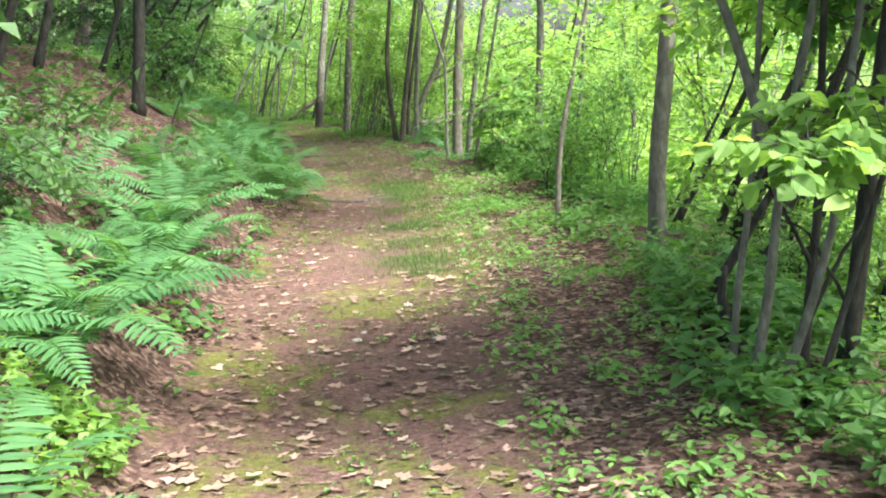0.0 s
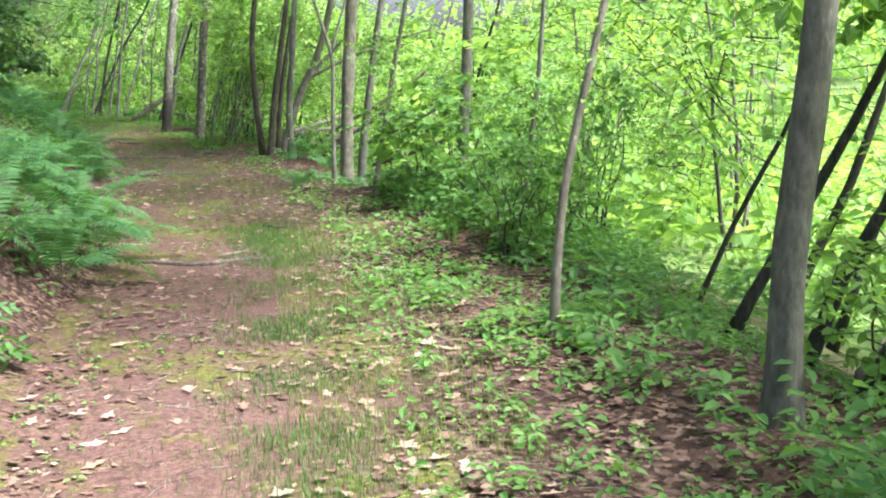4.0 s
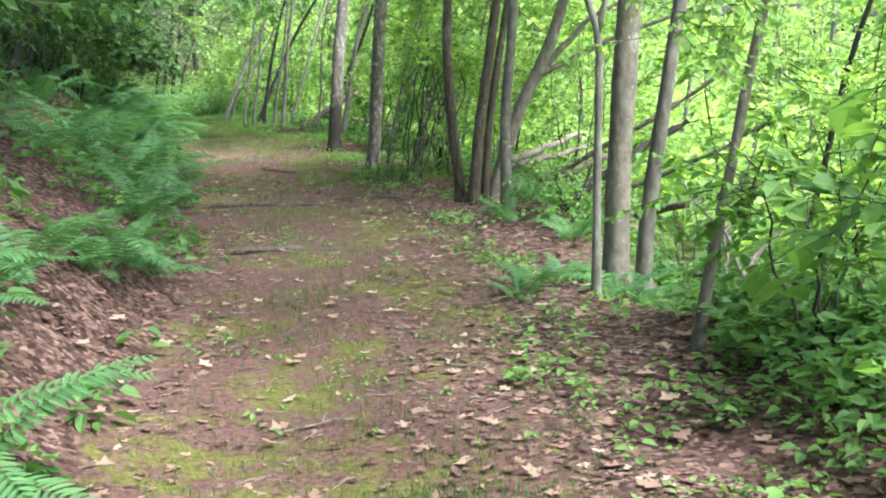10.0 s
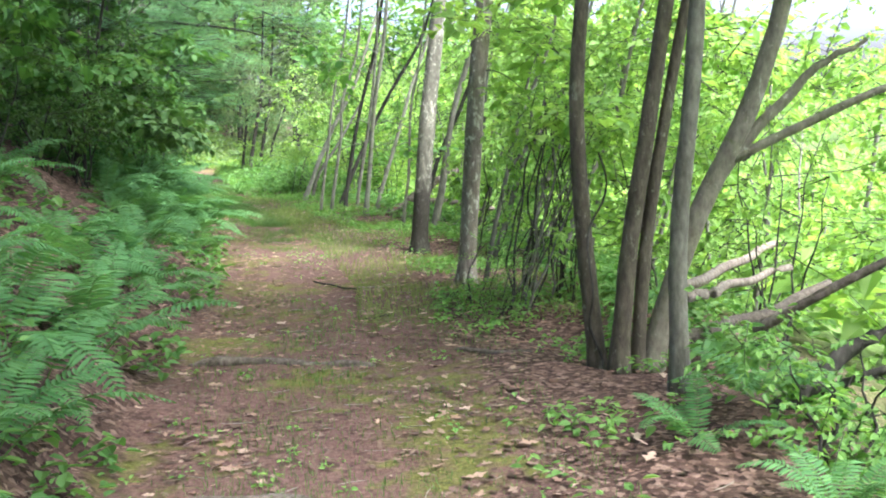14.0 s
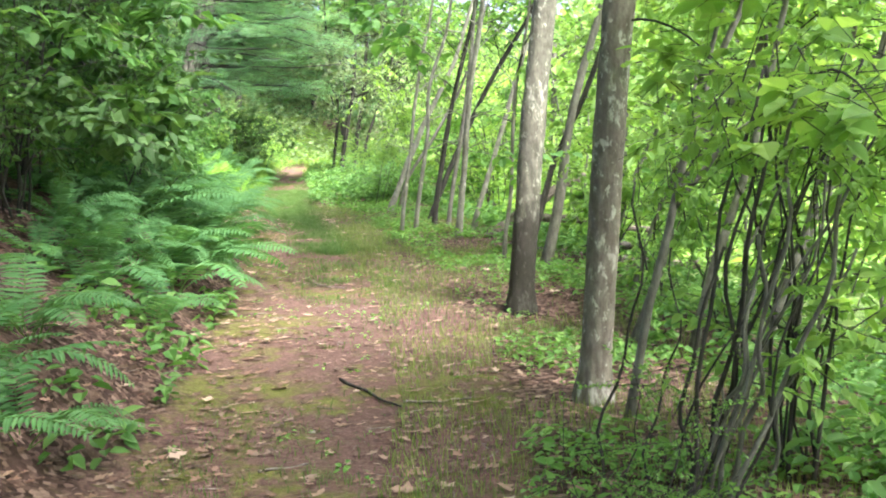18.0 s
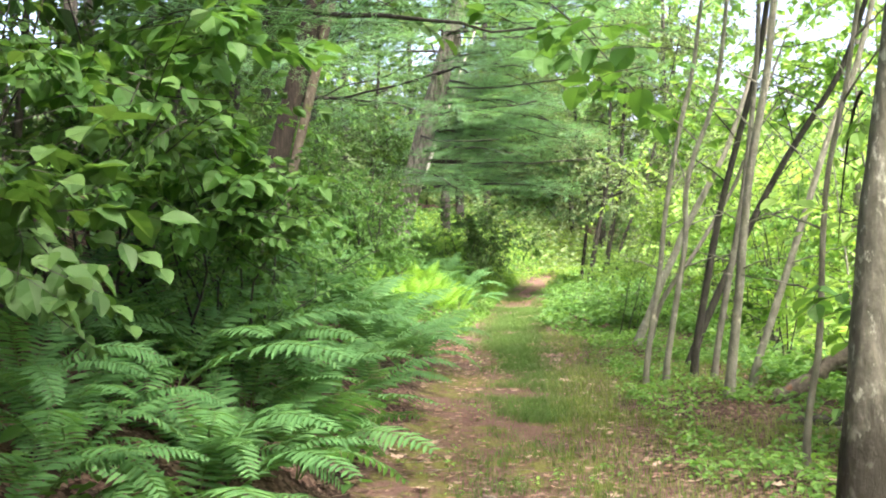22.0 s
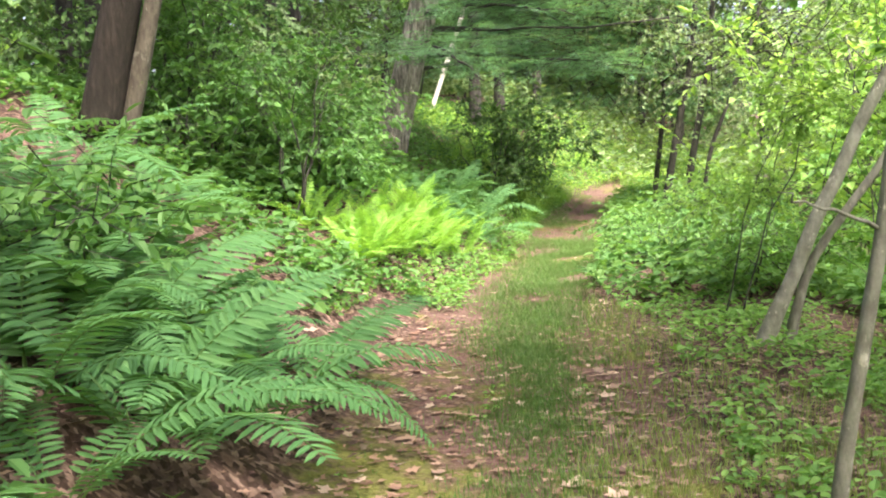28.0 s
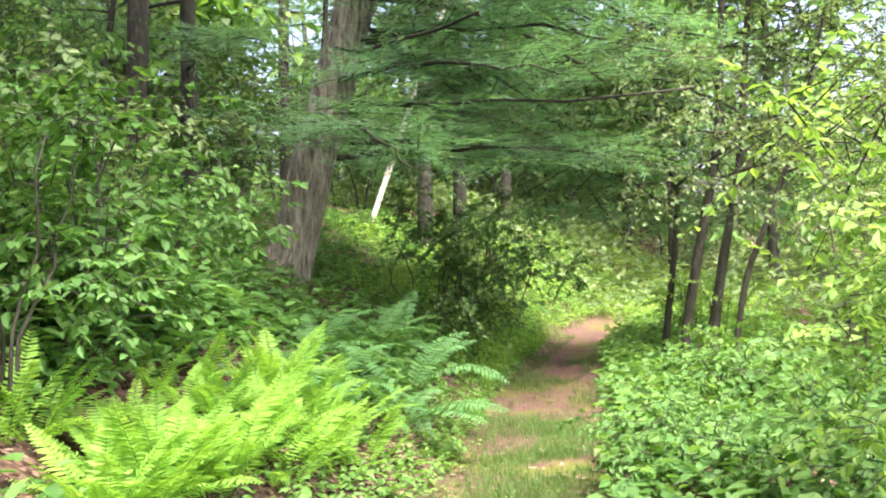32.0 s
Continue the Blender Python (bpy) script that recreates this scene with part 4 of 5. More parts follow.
stick("dead_branch", "long bare dark dead branch reaching out from a trunk", (-11.35, 35.93, 3.18), (-8.35, 34.68, 3.05), 0.04, 0.12, "dark", 51, "branch", 22, 7, 0.05, "dead pine branches")
stick("dead_branch", "thin bare dark dead branch reaching out from a trunk", (-11.2, 35.5, 3.0), (-9.2, 35.4, 3.35), 0.022, 0.08, "dark", 52, "branch", 18, 6, 0.05, "dead pine branches")
stick("dead_branch", "bare dark branch curving out from the bank", (-8.4, 28.6, 1.75), (-7.1, 28.3, 2.02), 0.035, 0.06, "dark", 53, "branch", 16, 7, 0.03, "dead pine branches")
leafy_branch((-5.2, 29.6, 2.75), (-3.75, 28.0, 1.8), "few", "mid", 9, 0.9, 26)
rs0 = np.random.RandomState(12)
for k in range(28):
    hz = rs0.uniform(0.9, 4.6)
    bough(-13.1 + 0.26 * hz, 41.0 + 0.15 * hz, 1.05 + hz, rs0.uniform(2.4, 3.1) if k % 2 else rs0.uniform(3.6, 4.6), rs0.uniform(-0.7, 0.7) if k % 2 else rs0.uniform(0.85, 1.7), rs0.uniform(0.04, 0.13))
for k in range(6):
    hz, a = 1.5 + 0.45 * k, rs0.uniform(-1.5, 0.6)
    px, py = -13.1 + 0.26 * hz, 41.0 + 0.15 * hz
    stick("dead_branch", "bare dark dead branch low on a pine", (px, py, 1.05 + hz), (px + 3.2 * math.cos(a), py + 3.2 * math.sin(a), 1.05 + hz - rs0.uniform(0.0, 0.5)), 0.035, 0.1, "dark", 40 + k, "branch", 14, 6, 0.06, "dead pine branches")
for bx, by, bz, ba in ((-7.4, 28.9, 2.6, 0.3), (-7.4, 28.9, 3.2, -0.8), (-7.6, 24.6, 3.0, 0.2), (-7.5, 24.4, 3.6, 0.9), (-11.0, 35.0, 3.3, -0.6), (-10.9, 35.1, 3.9, 0.5), (-10.9, 35.1, 3.0, 1.1)):
    bough(bx, by, bz, 2.6, ba, 0.07)
for bx, by in ((-15.2, 46.8), (-16.8, 50.5), (-13.6, 37.2), (-17.0, 44.0), (-18.0, 54.5), (-19.5, 49.0), (-15.8, 58.5)):
    tree("dark-trunked pine on the bank", bx, by, 0.26, 13, (0.03, 0.02), 0.02, "dark", "needle", "pine", count=5, reach=2.0, size=1.4, crown=7, limbs=3, name="pine_tree", ridges=9, sides=28)
    for k in range(5):
        hz = 1.7 + 0.9 * k
        bough(bx + 0.03 * hz, by, float(height(bx, by)) + hz, rs0.uniform(2.2, 3.6), rs0.uniform(-3.1, 3.1) if k % 2 else rs0.uniform(-1.4, 1.4), 0.05)


for bx, by, bd in ((-14.3, 38.9, 0.24), (-15.6, 41.8, 0.3), (-14.6, 35.2, 0.22), (-11.0, 31.6, 0.18)):
    tree("tall straight dark trunk on the shaded bank", bx, by, bd, 12, (0.05, 0.03), 0.02, "dark", "dark", "mass", count=9, reach=2.6, size=1.8, crown=2.4, limbs=4, group="bank trees")


for bx, by in ((-5.5, 44.0), (-5.0, 50.0), (-2.5, 46.0), (-3.5, 55.0), (-7.0, 57.0), (0.0, 50.0)):
    tree("tall light-leaved tree on the low ground", bx, by, 0.2, 10, (0.04, 0), 0.05, "grey", "bright", "far", count=6, reach=2.4, size=2.2, crown=2.6, limbs=2, group="lowland trees", sides=8)


# ---- woods to both sides ----
def place(u, y):
    """The point u metres to the right of the trail's middle, at y."""
    slope = (np.interp(y + 0.8, TY, TX) - np.interp(y - 0.8, TY, TX)) / 1.6
    return float(np.interp(y, TY, TX) + u * math.sqrt(1 + slope * slope)), y


rs1 = np.random.RandomState(21)
done = []


def free(x, y, gap):
    if any((x - a) ** 2 + (y - b) ** 2 < gap * gap for a, b in done):
        return False
    done.append((x, y))
    return True


made = 0
while made < 74:
    y = rs1.uniform(2, 66)
    u = 3.6 + 6.5 * rs1.uniform(0, 1) ** 1.3
    x, y = place(u, y)
    if not free(x, y, 1.15):
        continue
    made += 1
    h = rs1.uniform(2.2, 4.4) if u < 7 else rs1.uniform(3.5, 6.5)
    # open side: the sunlit look is in the bright leaf colour
    if rs1.uniform() < 0.3:
        tree("young tree on wet ground, leaves coloured bright as sunlit", x, y, rs1.uniform(0.05, 0.12), h + 2, (rs1.uniform(-0.02, 0.22), 0), 0.06, "grey", "bright", "mass", count=9, reach=1.6, size=1.2, crown=0.9, limbs=3, group="lowland trees", sides=8)
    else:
        shrub("leafy shrub on wet ground, leaves coloured bright as sunlit", x, y, h, rs1.uniform(1.0, 1.8), "bright", "mass" if u < 10 else "far", 9, 2, 0.05, "grey", 1.15, group="lowland shrubs", base=0.05)
made = 0
while made < 72:
    y = rs1.uniform(3, 30) if made < 30 else rs1.uniform(28, 72)
    u = -(3.0 + 12 * rs1.uniform(0, 1) ** 1.3)
    x, y = place(u, y)
    if (x + 3.4) ** 2 + (y - 13) ** 2 < 1 or not free(x, y, 1.3) or (y > 27 and u > -4.2):
        continue
    made += 1
    # bank side: the shaded look is in the dark leaf colour
    if rs1.uniform() < 0.45:
        tree("tree on the wooded bank, leaves coloured dark as in shade", x, y, rs1.uniform(0.08, 0.2), rs1.uniform(5, 8), (rs1.uniform(0, 0.25), rs1.uniform(-0.1, 0.1)), 0.05, "dark", "dark", "mass", count=10, reach=2.0, size=1.4, crown=0.8, limbs=3, group="bank trees", sides=8)
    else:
        shrub("shrub on the wooded bank, leaves coloured dark as in shade", x, y, rs1.uniform(1.6, 3.4), rs1.uniform(0.9, 1.5), "dark", "mass", 9, 2, 0.05, "dark", 1.0, group="bank shrubs", base=0.12)
for k in range(46):
    a = k / 46 * 6.283
    d = rs1.uniform(34, 52)
    x, y = -5 + d * math.sin(a), 28 + d * math.cos(a) * 1.15
    right = math.sin(a) > -0.25
    tree("tall leafy tree at the edge of the clearing" if right else "tall dark woodland tree", x, y, 0.3, rs1.uniform(5, 8.5) if right else rs1.uniform(9, 14), (0, 0), 0.05, "grey" if right else "dark", "bright" if right else "dark", "far", count=6, reach=3.8, size=3.7, crown=1.0, limbs=2,
         group="far trees", sides=8)

made = 0
while made < 40:
    x, y = rs1.uniform(-34, -11), rs1.uniform(44, 76) if made > 16 else rs1.uniform(54, 64)
    u, w = across(x, y)
    if abs(float(u)) < (3.2 if y < 52 else 1.6) or (u > 0 and u < 4 and y < 56) or not free(x, y, 1.5):
        continue
    made += 1
    shrub("dense dark woodland shrub beyond the clearing", x, y, rs1.uniform(2.5, 5.0), rs1.uniform(1.4, 2.2), "pale" if made % 3 else "dark", "far", 8, 1, 0.08, "dark", 1.7, group="woodland beyond", base=0.03)

for bx, by in ((-13.0, 57.0), (-17.5, 60.0), (-21.5, 56.0), (-20.5, 63.0), (-24.5, 50.0), (-15.5, 66.0), (-22.0, 46.0)):
    tree("tall dark woodland tree beyond the clearing", bx, by, 0.28, 12, (0, 0), 0.05, "dark", "lush", "far", count=14, reach=3.2, size=2.8, crown=1.4, limbs=3, group="woodland beyond", sides=8)

# ---- shrubs close to the trail ----
for sx, sy, sh, sr, tone, kind, cnt in ((1.3, 12.6, 0.9, 0.5, "lush", "broad", 8), (1.35, 14.3, 0.7, 0.4, "lush", "big", 5), (1.95, 15.4, 1.1, 0.6, "lush", "big", 7), (1.0, 16.3, 0.9, 0.45, "lush", "broad", 7), (2.0, 13.6, 1.5, 0.8, "lush", "broad", 9), (1.6, 17.3, 1.3, 0.6, "bright", "broad", 8),
        (2.6, 15.0, 1.8, 0.9, "bright", "broad", 10), (0.2, 20.3, 0.5, 0.35, "lush", "broad", 5), (1.2, 20.8, 1.0, 0.6, "lush", "broad", 7), (-1.1, 24.1, 1.7, 0.5, "bright", "broad", 8), (-0.4, 24.6, 1.6, 0.7, "bright", "broad", 8), (0.4, 23.6, 1.6, 0.8, "bright", "broad", 8),
        (-1.4, 26.6, 1.1, 0.5, "lush", "broad", 6), (-2.0, 28.9, 1.2, 0.6, "bright", "broad", 8), (-2.6, 30.6, 1.1, 0.6, "bright", "big", 7)):
    shrub("leafy green bush at the trail's edge", sx, sy, sh, sr, tone, kind, cnt, 5, 0.022, "dark", 0.5, group="trailside bushes", base=0.25)
for sx, sy, sh, sr, tone, kind, cnt in ((-6.9, 37.6, 0.5, 0.5, "lush", "broad", 7), (-7.6, 38.6, 0.55, 0.5, "mid", "broad", 8), (-8.2, 40.2, 0.6, 0.5, "mid", "broad", 8), (-8.6, 39.0, 0.4, 0.45, "mid", "broad", 7), (-6.6, 39.8, 2.0, 0.7, "lush", "big", 7), (-7.4, 42.0, 1.8, 0.8, "lush", "broad", 8),
        (-5.7, 38.4, 2.4, 0.7, "lush", "big", 7), (-5.2, 37.0, 2.4, 0.7, "lush", "big", 7), (-9.2, 41.6, 0.7, 0.5, "lush", "broad", 7), (-10.4, 45.0, 0.9, 0.6, "bright", "broad", 7), (-11.3, 46.5, 0.9, 0.6, "bright", "broad", 7), (3.0, 6.6, 1.0, 0.6, "lush", "broad", 9),
        (2.4, 7.5, 0.5, 0.4, "lush", "broad", 7), (2.9, 9.9, 1.0, 0.8, "bright", "broad", 8)):
    shrub("leafy green bush at the trail's edge", sx, sy, sh, sr, tone, kind, cnt, 5, 0.022, "dark", 0.5, group="trailside bushes", base=0.25)
for sx, sy, sh, sr, tone, cnt in ((-11.2, 36.0, 0.8, 0.6, "mid", 11), (-12.2, 37.9, 0.8, 0.6, "mid", 11), (-12.6, 39.2, 0.6, 0.6, "mid", 10), (-6.3, 26.6, 2.4, 1.0, "dark", 12), (-7.0, 28.2, 2.2, 0.9, "dark", 10),
        (-13.9, 40.0, 1.3, 0.9, "dark", 11), (-12.0, 35.9, 1.6, 0.9, "dark", 11), (-13.8, 36.9, 1.8, 1.0, "mid", 12), (-12.2, 42.2, 1.2, 0.8, "dark", 10), (-13.0, 44.4, 1.6, 0.9, "dark", 10), (-13.6, 46.4, 1.6, 0.9, "dark", 10)):
    shrub("leafy bush on the bank above the trail", sx, sy, sh, sr, tone, "broad", cnt, 5, 0.022, "dark", 0.55, group="bank bushes", base=0.2)
for sx, sy, sh, sr, tone, cnt in ((-11.6, 36.9, 0.9, 0.7, "mid", 9), (-9.0, 31.0, 1.1, 0.8, "mid", 9), (-8.0, 30.4, 1.3, 0.8, "dark", 10), (-6.9, 27.6, 1.3, 0.8, "dark", 10), (-6.3, 25.8, 1.1, 0.8, "dark", 9), (-5.9, 24.2, 1.4, 0.9, "dark", 10),
        (-2.9, 8.2, 0.45, 0.35, "dark", 5), (-2.6, 6.2, 0.6, 0.5, "dark", 8), (-3.6, 15.4, 1.1, 0.8, "mid", 9), (-4.3, 18.4, 1.2, 0.8, "dark", 9), (-4.9, 21.0, 1.2, 0.8, "dark", 9)):
    shrub("leafy bush on the bank above the trail", sx, sy, sh, sr, tone, "broad", cnt, 5, 0.022, "dark", 0.55, group="bank bushes", base=0.2)

for sx, sy, sh, sr, tone in ((-11.4, 37.2, 0.6, 0.6, "mid"), (-12.4, 42.9, 1.0, 0.7, "dark"), (-12.0, 36.6, 0.9, 0.7, "mid"), (-13.4, 38.2, 1.2, 0.8, "mid")):
    shrub("broad-leaved bush at the foot of the bank", sx, sy, sh, sr, tone, "broad", 9, 3, 0.02, "dark", 0.5, group="bank bushes", base=0.15)

for sx, sy, sh, sr, tone, cnt in ((-10.5, 36.2, 1.2, 0.7, "mid", 11), (-11.0, 37.0, 1.3, 0.7, "mid", 11), (-11.7, 36.3, 1.6, 0.8, "mid", 12), (-12.0, 38.1, 1.2, 0.7, "pale", 10), (-12.6, 37.4, 1.6, 0.9, "mid", 12),
                                  (-6.4, 28.4, 1.1, 0.6, "mid", 9), (-6.9, 29.3, 1.15, 0.7, "mid", 10), (-6.2, 26.4, 1.1, 0.5, "mid", 7), (-8.6, 32.0, 0.4, 0.5, "mid", 6)):
    shrub("broad-leaved shrub leaning out over the ferns", sx, sy, sh, sr, tone, "broad", cnt, 5, 0.024, "dark", 0.55, group="bank bushes", base=0.25)

# ---- ferns ----
rs2 = np.random.RandomState(33)
FERN = "green fern with arching feathery fronds on the bank"
y = 3.2
while y < 34.0:
    for row in range(3):
        if rs2.uniform() < ((0.66, 0.84, 0.95) if y < 21 else (0.5, 0.6, 0.75) if y < 27 else (0.15, 0.3, 0.6))[row]:
            continue
        _, w = across(0, y)
        x, yy = place(-(float(w) + ((0.42 if y < 21 else 0.25), 0.9, 1.6)[row] + rs2.uniform(-0.12, 0.25)), y + rs2.uniform(-0.3, 0.3))
        fern(FERN, x, yy, rs2.uniform(0.5, 0.82) + (0.24 if yy > 26 else 0.1 if yy > 21 else -0.02), 8 + rs2.randint(3), lean=0.16 if yy < 22 else 0.35, toward=rs2.uniform(-0.4, 0.4))
    y += 0.72
for fx, fy, fs in ((-0.24, 18.0, 0.34), (-0.05, 18.3, 0.3), (-0.3, 17.75, 0.26), (0.1, 19.6, 0.4), (-0.35, 20.3, 0.4), (0.25, 18.5, 0.36), (1.9, 6.2, 0.5), (1.7, 7.2, 0.5), (2.2, 7.8, 0.5), (0.0, 20.9, 0.45), (-8.6, 37.9, 0.4), (-8.4, 38.7, 0.4), (-9.0, 39.9, 0.4)):
    fern("small bright green fern on the trail's edge", fx, fy, fs, 8)
for cx, cy, cs in ((-1.75, 5.2, 0.85), (-2.0, 7.2, 0.8), (-1.85, 8.3, 0.85), (-2.45, 10.6, 0.8), (-2.4, 13.9, 0.95), (-1.9, 13.4, 0.95), (-2.15, 14.6, 0.95), (-2.5, 17.9, 0.6), (-2.38, 17.4, 0.5), (-4.0, 18.3, 0.95), (-3.85, 21.6, 1.0),
                   (-2.8, 19.15, 0.9), (-3.45, 20.3, 1.0), (-4.2, 23.4, 0.95), (-5.3, 26.0, 1.0), (-4.35, 22.95, 0.9), (-5.5, 26.5, 0.95), (-4.5, 24.55, 0.9), (-6.5, 27.7, 1.0), (-5.75, 27.1, 1.0), (-6.2, 28.3, 0.95), (-8.5, 33.2, 0.95)):
    for k in range(2):
        fern("large green fern with spreading fronds at the foot of the bank", cx - 0.1 + rs2.uniform(-0.25, 0.2), cy + rs2.uniform(-0.3, 0.3), cs * rs2.uniform(0.62, 0.85), 7, lean=0.35, toward=rs2.uniform(-0.6, 0.3))
y = 27.5
while y < 33.6:
    for off in (0.35, 0.85, 1.35, 1.9):
        _, w = across(0, y)
        x, yy = place(-(float(w) + off + rs2.uniform(-0.15, 0.2)), y + rs2.uniform(-0.25, 0.25))
        if rs2.uniform() < 0.42:
            fern(FERN, x, yy, rs2.uniform(0.8, 1.1), 8, lean=0.3, toward=rs2.uniform(-0.6, 0.2))
    y += 0.85
for fx, fy, fs, tw in ((-1.85, 12.25, 0.8, 0.1), (-2.15, 11.7, 0.85, 0.1), (-1.95, 12.9, 0.7, 0.0), (-1.5, 3.1, 0.95, 0.3), (-1.8, 5.3, 0.95, -0.2), (-1.8, 4.9, 1.0, 0.2), (-2.0, 3.8, 1.05, 0.3), (-1.9, 7.5, 0.95, -0.3), (-2.1, 8.25, 0.95, -0.2), (-2.2, 9.2, 0.85, -0.2), (-1.85, 6.75, 0.8, -0.2), (-2.6, 7.6, 0.9, -0.2)):
    fern("large bright green fern with arching feathery fronds", fx, fy, fs, 9, lean=0.3, toward=tw)
for fx, fy, fs, tw in ((-9.15, 33.35, 0.95, -0.5), (-8.35, 32.75, 0.9, -0.6), (-8.75, 32.2, 0.95, -0.5), (-7.75, 31.6, 0.95, -0.5), (-7.9, 30.6, 1.0, -0.5)):
    fern("large bright green fern with arching feathery fronds", fx, fy, fs, 10, lean=0.4, toward=tw)
for k in range(80):
    s, d = rs2.uniform(0, 1), rs2.uniform(0, 1) ** 1.2
    fern("upright yellow-green fern in a dense sunlit patch", -9.78 - 0.57 * s - 0.75 * d, 36.0 + 2.6 * s + 0.15 * d, rs2.uniform(0.34, 0.5) * (1.05 - 0.2 * d), 5, "fern_yellow", group="yellow-green ferns")
for fx, fy, fs in ((-10.75, 39.4, 0.75), (-11.05, 39.9, 0.8), (-10.95, 38.9, 0.7), (-11.5, 39.5, 0.75), (-11.7, 40.4, 0.75), (-11.9, 41.0, 0.7), (-11.75, 38.5, 0.6)):
    fern("wide green fern at the foot of the bank", fx, fy, fs, 9, lean=0.45, toward=-0.5)


# ---- small plants, litter and grass ----
for fx, fy, fs in ((0.3, 18.12, 0.42), (0.5, 18.3, 0.46), (0.72, 18.5, 0.4)):
    fern("arching green fern at the foot of a double trunk", fx, fy, fs, 8, lean=0.3, toward=-1.2)

def herbs(name, label, pts, sizes, per, tone, tall, rs):
    """Low plants: a few leaves around each stem."""
    n = len(pts)
    P = np.repeat(pts, per, 0)
    k = np.tile(np.arange(per), n)
    S = np.repeat(sizes, per)
    a = rs.uniform(0, 6.28, n).repeat(per) + k * 2.4 + rs.normal(0, 0.3, n * per)
    lift = S * tall * (0.35 + 0.65 * k / per) * rs.uniform(0.7, 1.2, n * per)
    out = S * rs.uniform(0.1, 0.5, n * per)
    base = P + np.stack([np.cos(a) * out, np.sin(a) * out, lift], 1)
    way = np.stack([np.cos(a), np.sin(a), rs.normal(0.05, 0.3, n * per)], 1)
    up = np.array([0, 0, 1.0]) + rs.normal(0, 0.3, (n * per, 3))
    L = S * rs.uniform(0.55, 1.0, n * per)
    v, f = leaves(base, way, up, L, L * rs.uniform(0.5, 0.75, n * per), 0.15, 0.2, True, tone in ("herb", "mid"))
    tagged(mesh_thing(name, v, f, LEAF[tone], flat=True), label, "undergrowth", kind="stuff")


def strewn(n, y0, y1, u0, u1, rs, power=1.0):
    """Points on the ground between two distances from the trail's middle."""
    y = rs.uniform(y0, y1, n)
    u = u0 + (u1 - u0) * rs.uniform(0, 1, n) ** power
    sl = (np.interp(y + 0.8, TY, TX) - np.interp(y - 0.8, TY, TX)) / 1.6
    x = np.interp(y, TY, TX) + u * np.sqrt(1 + sl * sl)
    return np.stack([x, y, height(x, y)], 1)


def middle(n, y0, y1, mean, spread, rs):
    """Points about the trail's middle, thinning out to its sides."""
    y = rs.uniform(y0, y1, n)
    x = np.interp(y, TY, TX) + rs.normal(mean, spread, n)
    return np.stack([x, y, height(x, y)], 1)


def patchy(p, scale, cut, rs, seed):
    k = np.array([noise.noise(Vector((a * scale, b * scale, seed))) for a, b in p[:, :2]])
    return p[k + rs.normal(0, 0.12, len(p)) > cut]


def in_litter_corner(p):
    """The strip of bare litter at the trail's left edge before the yellow-green ferns."""
    k = np.clip(((p[:, 0] + 8.1) * -0.8 + (p[:, 1] - 33.9) * 2.0) / 4.64, 0, 1)
    return np.hypot(p[:, 0] + 8.1 + 0.8 * k, p[:, 1] - 33.9 - 2.0 * k) < 0.5


rs3 = np.random.RandomState(44)
q = np.concatenate([patchy(strewn(3300, 2.5, 11.5, 0.8, 3.4, rs3, 0.75), 1.7, 0.08, rs3, 3), strewn(420, 2.5, 11.5, 0.7, 2.6, rs3), patchy(strewn(8000, 10, 25, 0.8, 3.4, rs3, 0.7), 0.9, 0.15, rs3, 3), patchy(strewn(1300, 10.5, 17.5, 0.8, 2.4, rs3), 1.7, 0.12, rs3, 37), patchy(strewn(6500, 24, 37, 0.95, 3.4, rs3, 0.8), 0.9, 0.02, rs3, 3)])
herbs("undergrowth", "low green seedlings and herbs on the trail's verge", q, rs3.uniform(0.025, 0.078, len(q)), 5, "herb", 1.7, rs3)
q = np.concatenate([patchy(strewn(600, 2.5, 9, 1.9, 4.5, rs3), 0.6, -0.05, rs3, 5), patchy(strewn(2600, 9, 36, 1.85, 4.5, rs3), 0.6, -0.02, rs3, 5), patchy(strewn(420, 2.0, 9, 1.9, 3.4, rs3), 0.8, -0.05, rs3, 25), patchy(strewn(900, 13.5, 18, 1.8, 3.6, rs3), 0.9, -0.2, rs3, 26)])
herbs("undergrowth", "knee-high leafy plants among the trees", q, rs3.uniform(0.06, 0.115, len(q)), 8, "mid", 3.0, rs3)
q = np.concatenate([patchy(strewn(2300, 32.0, 37.6, 0.8, 3.2, rs3, 0.8), 0.9, -0.06, rs3, 27), strewn(2600, 34.5, 46, -1.35, -0.42, rs3)])
q = q[~in_litter_corner(q)]
herbs("undergrowth", "small green plants along the trail's edge", q, rs3.uniform(0.03, 0.075, len(q)), 6, "herb", 1.7, rs3)
q = patchy(strewn(3600, 37.2, 50, 0.55, 3.2, rs3), 0.8, -0.25, rs3, 28)
herbs("undergrowth", "lush green plants beside the narrow trail", q, rs3.uniform(0.06, 0.135, len(q)), 7, "mid", 2.3, rs3)
q = np.concatenate([strewn(3600, 34.5, 42, -3.8, -0.75, rs3), strewn(3600, 42, 56, -3.6, -0.6, rs3)])
k = np.clip((q[:, 1] - 36.1) / 2.5, 0, 1)
q = q[(np.hypot(q[:, 0] + 10.05 + 0.55 * k, q[:, 1] - 36.1 - 2.5 * k) > 0.55) & ~in_litter_corner(q)]
herbs("undergrowth", "lush green plants at the foot of the bank", q, rs3.uniform(0.05, 0.11, len(q)), 6, "mid", 2.2, rs3)
q = patchy(strewn(3800, 2.5, 36, -4.5, -0.85, rs3), 0.7, 0.02, rs3, 8)
q = q[~in_litter_corner(q)]
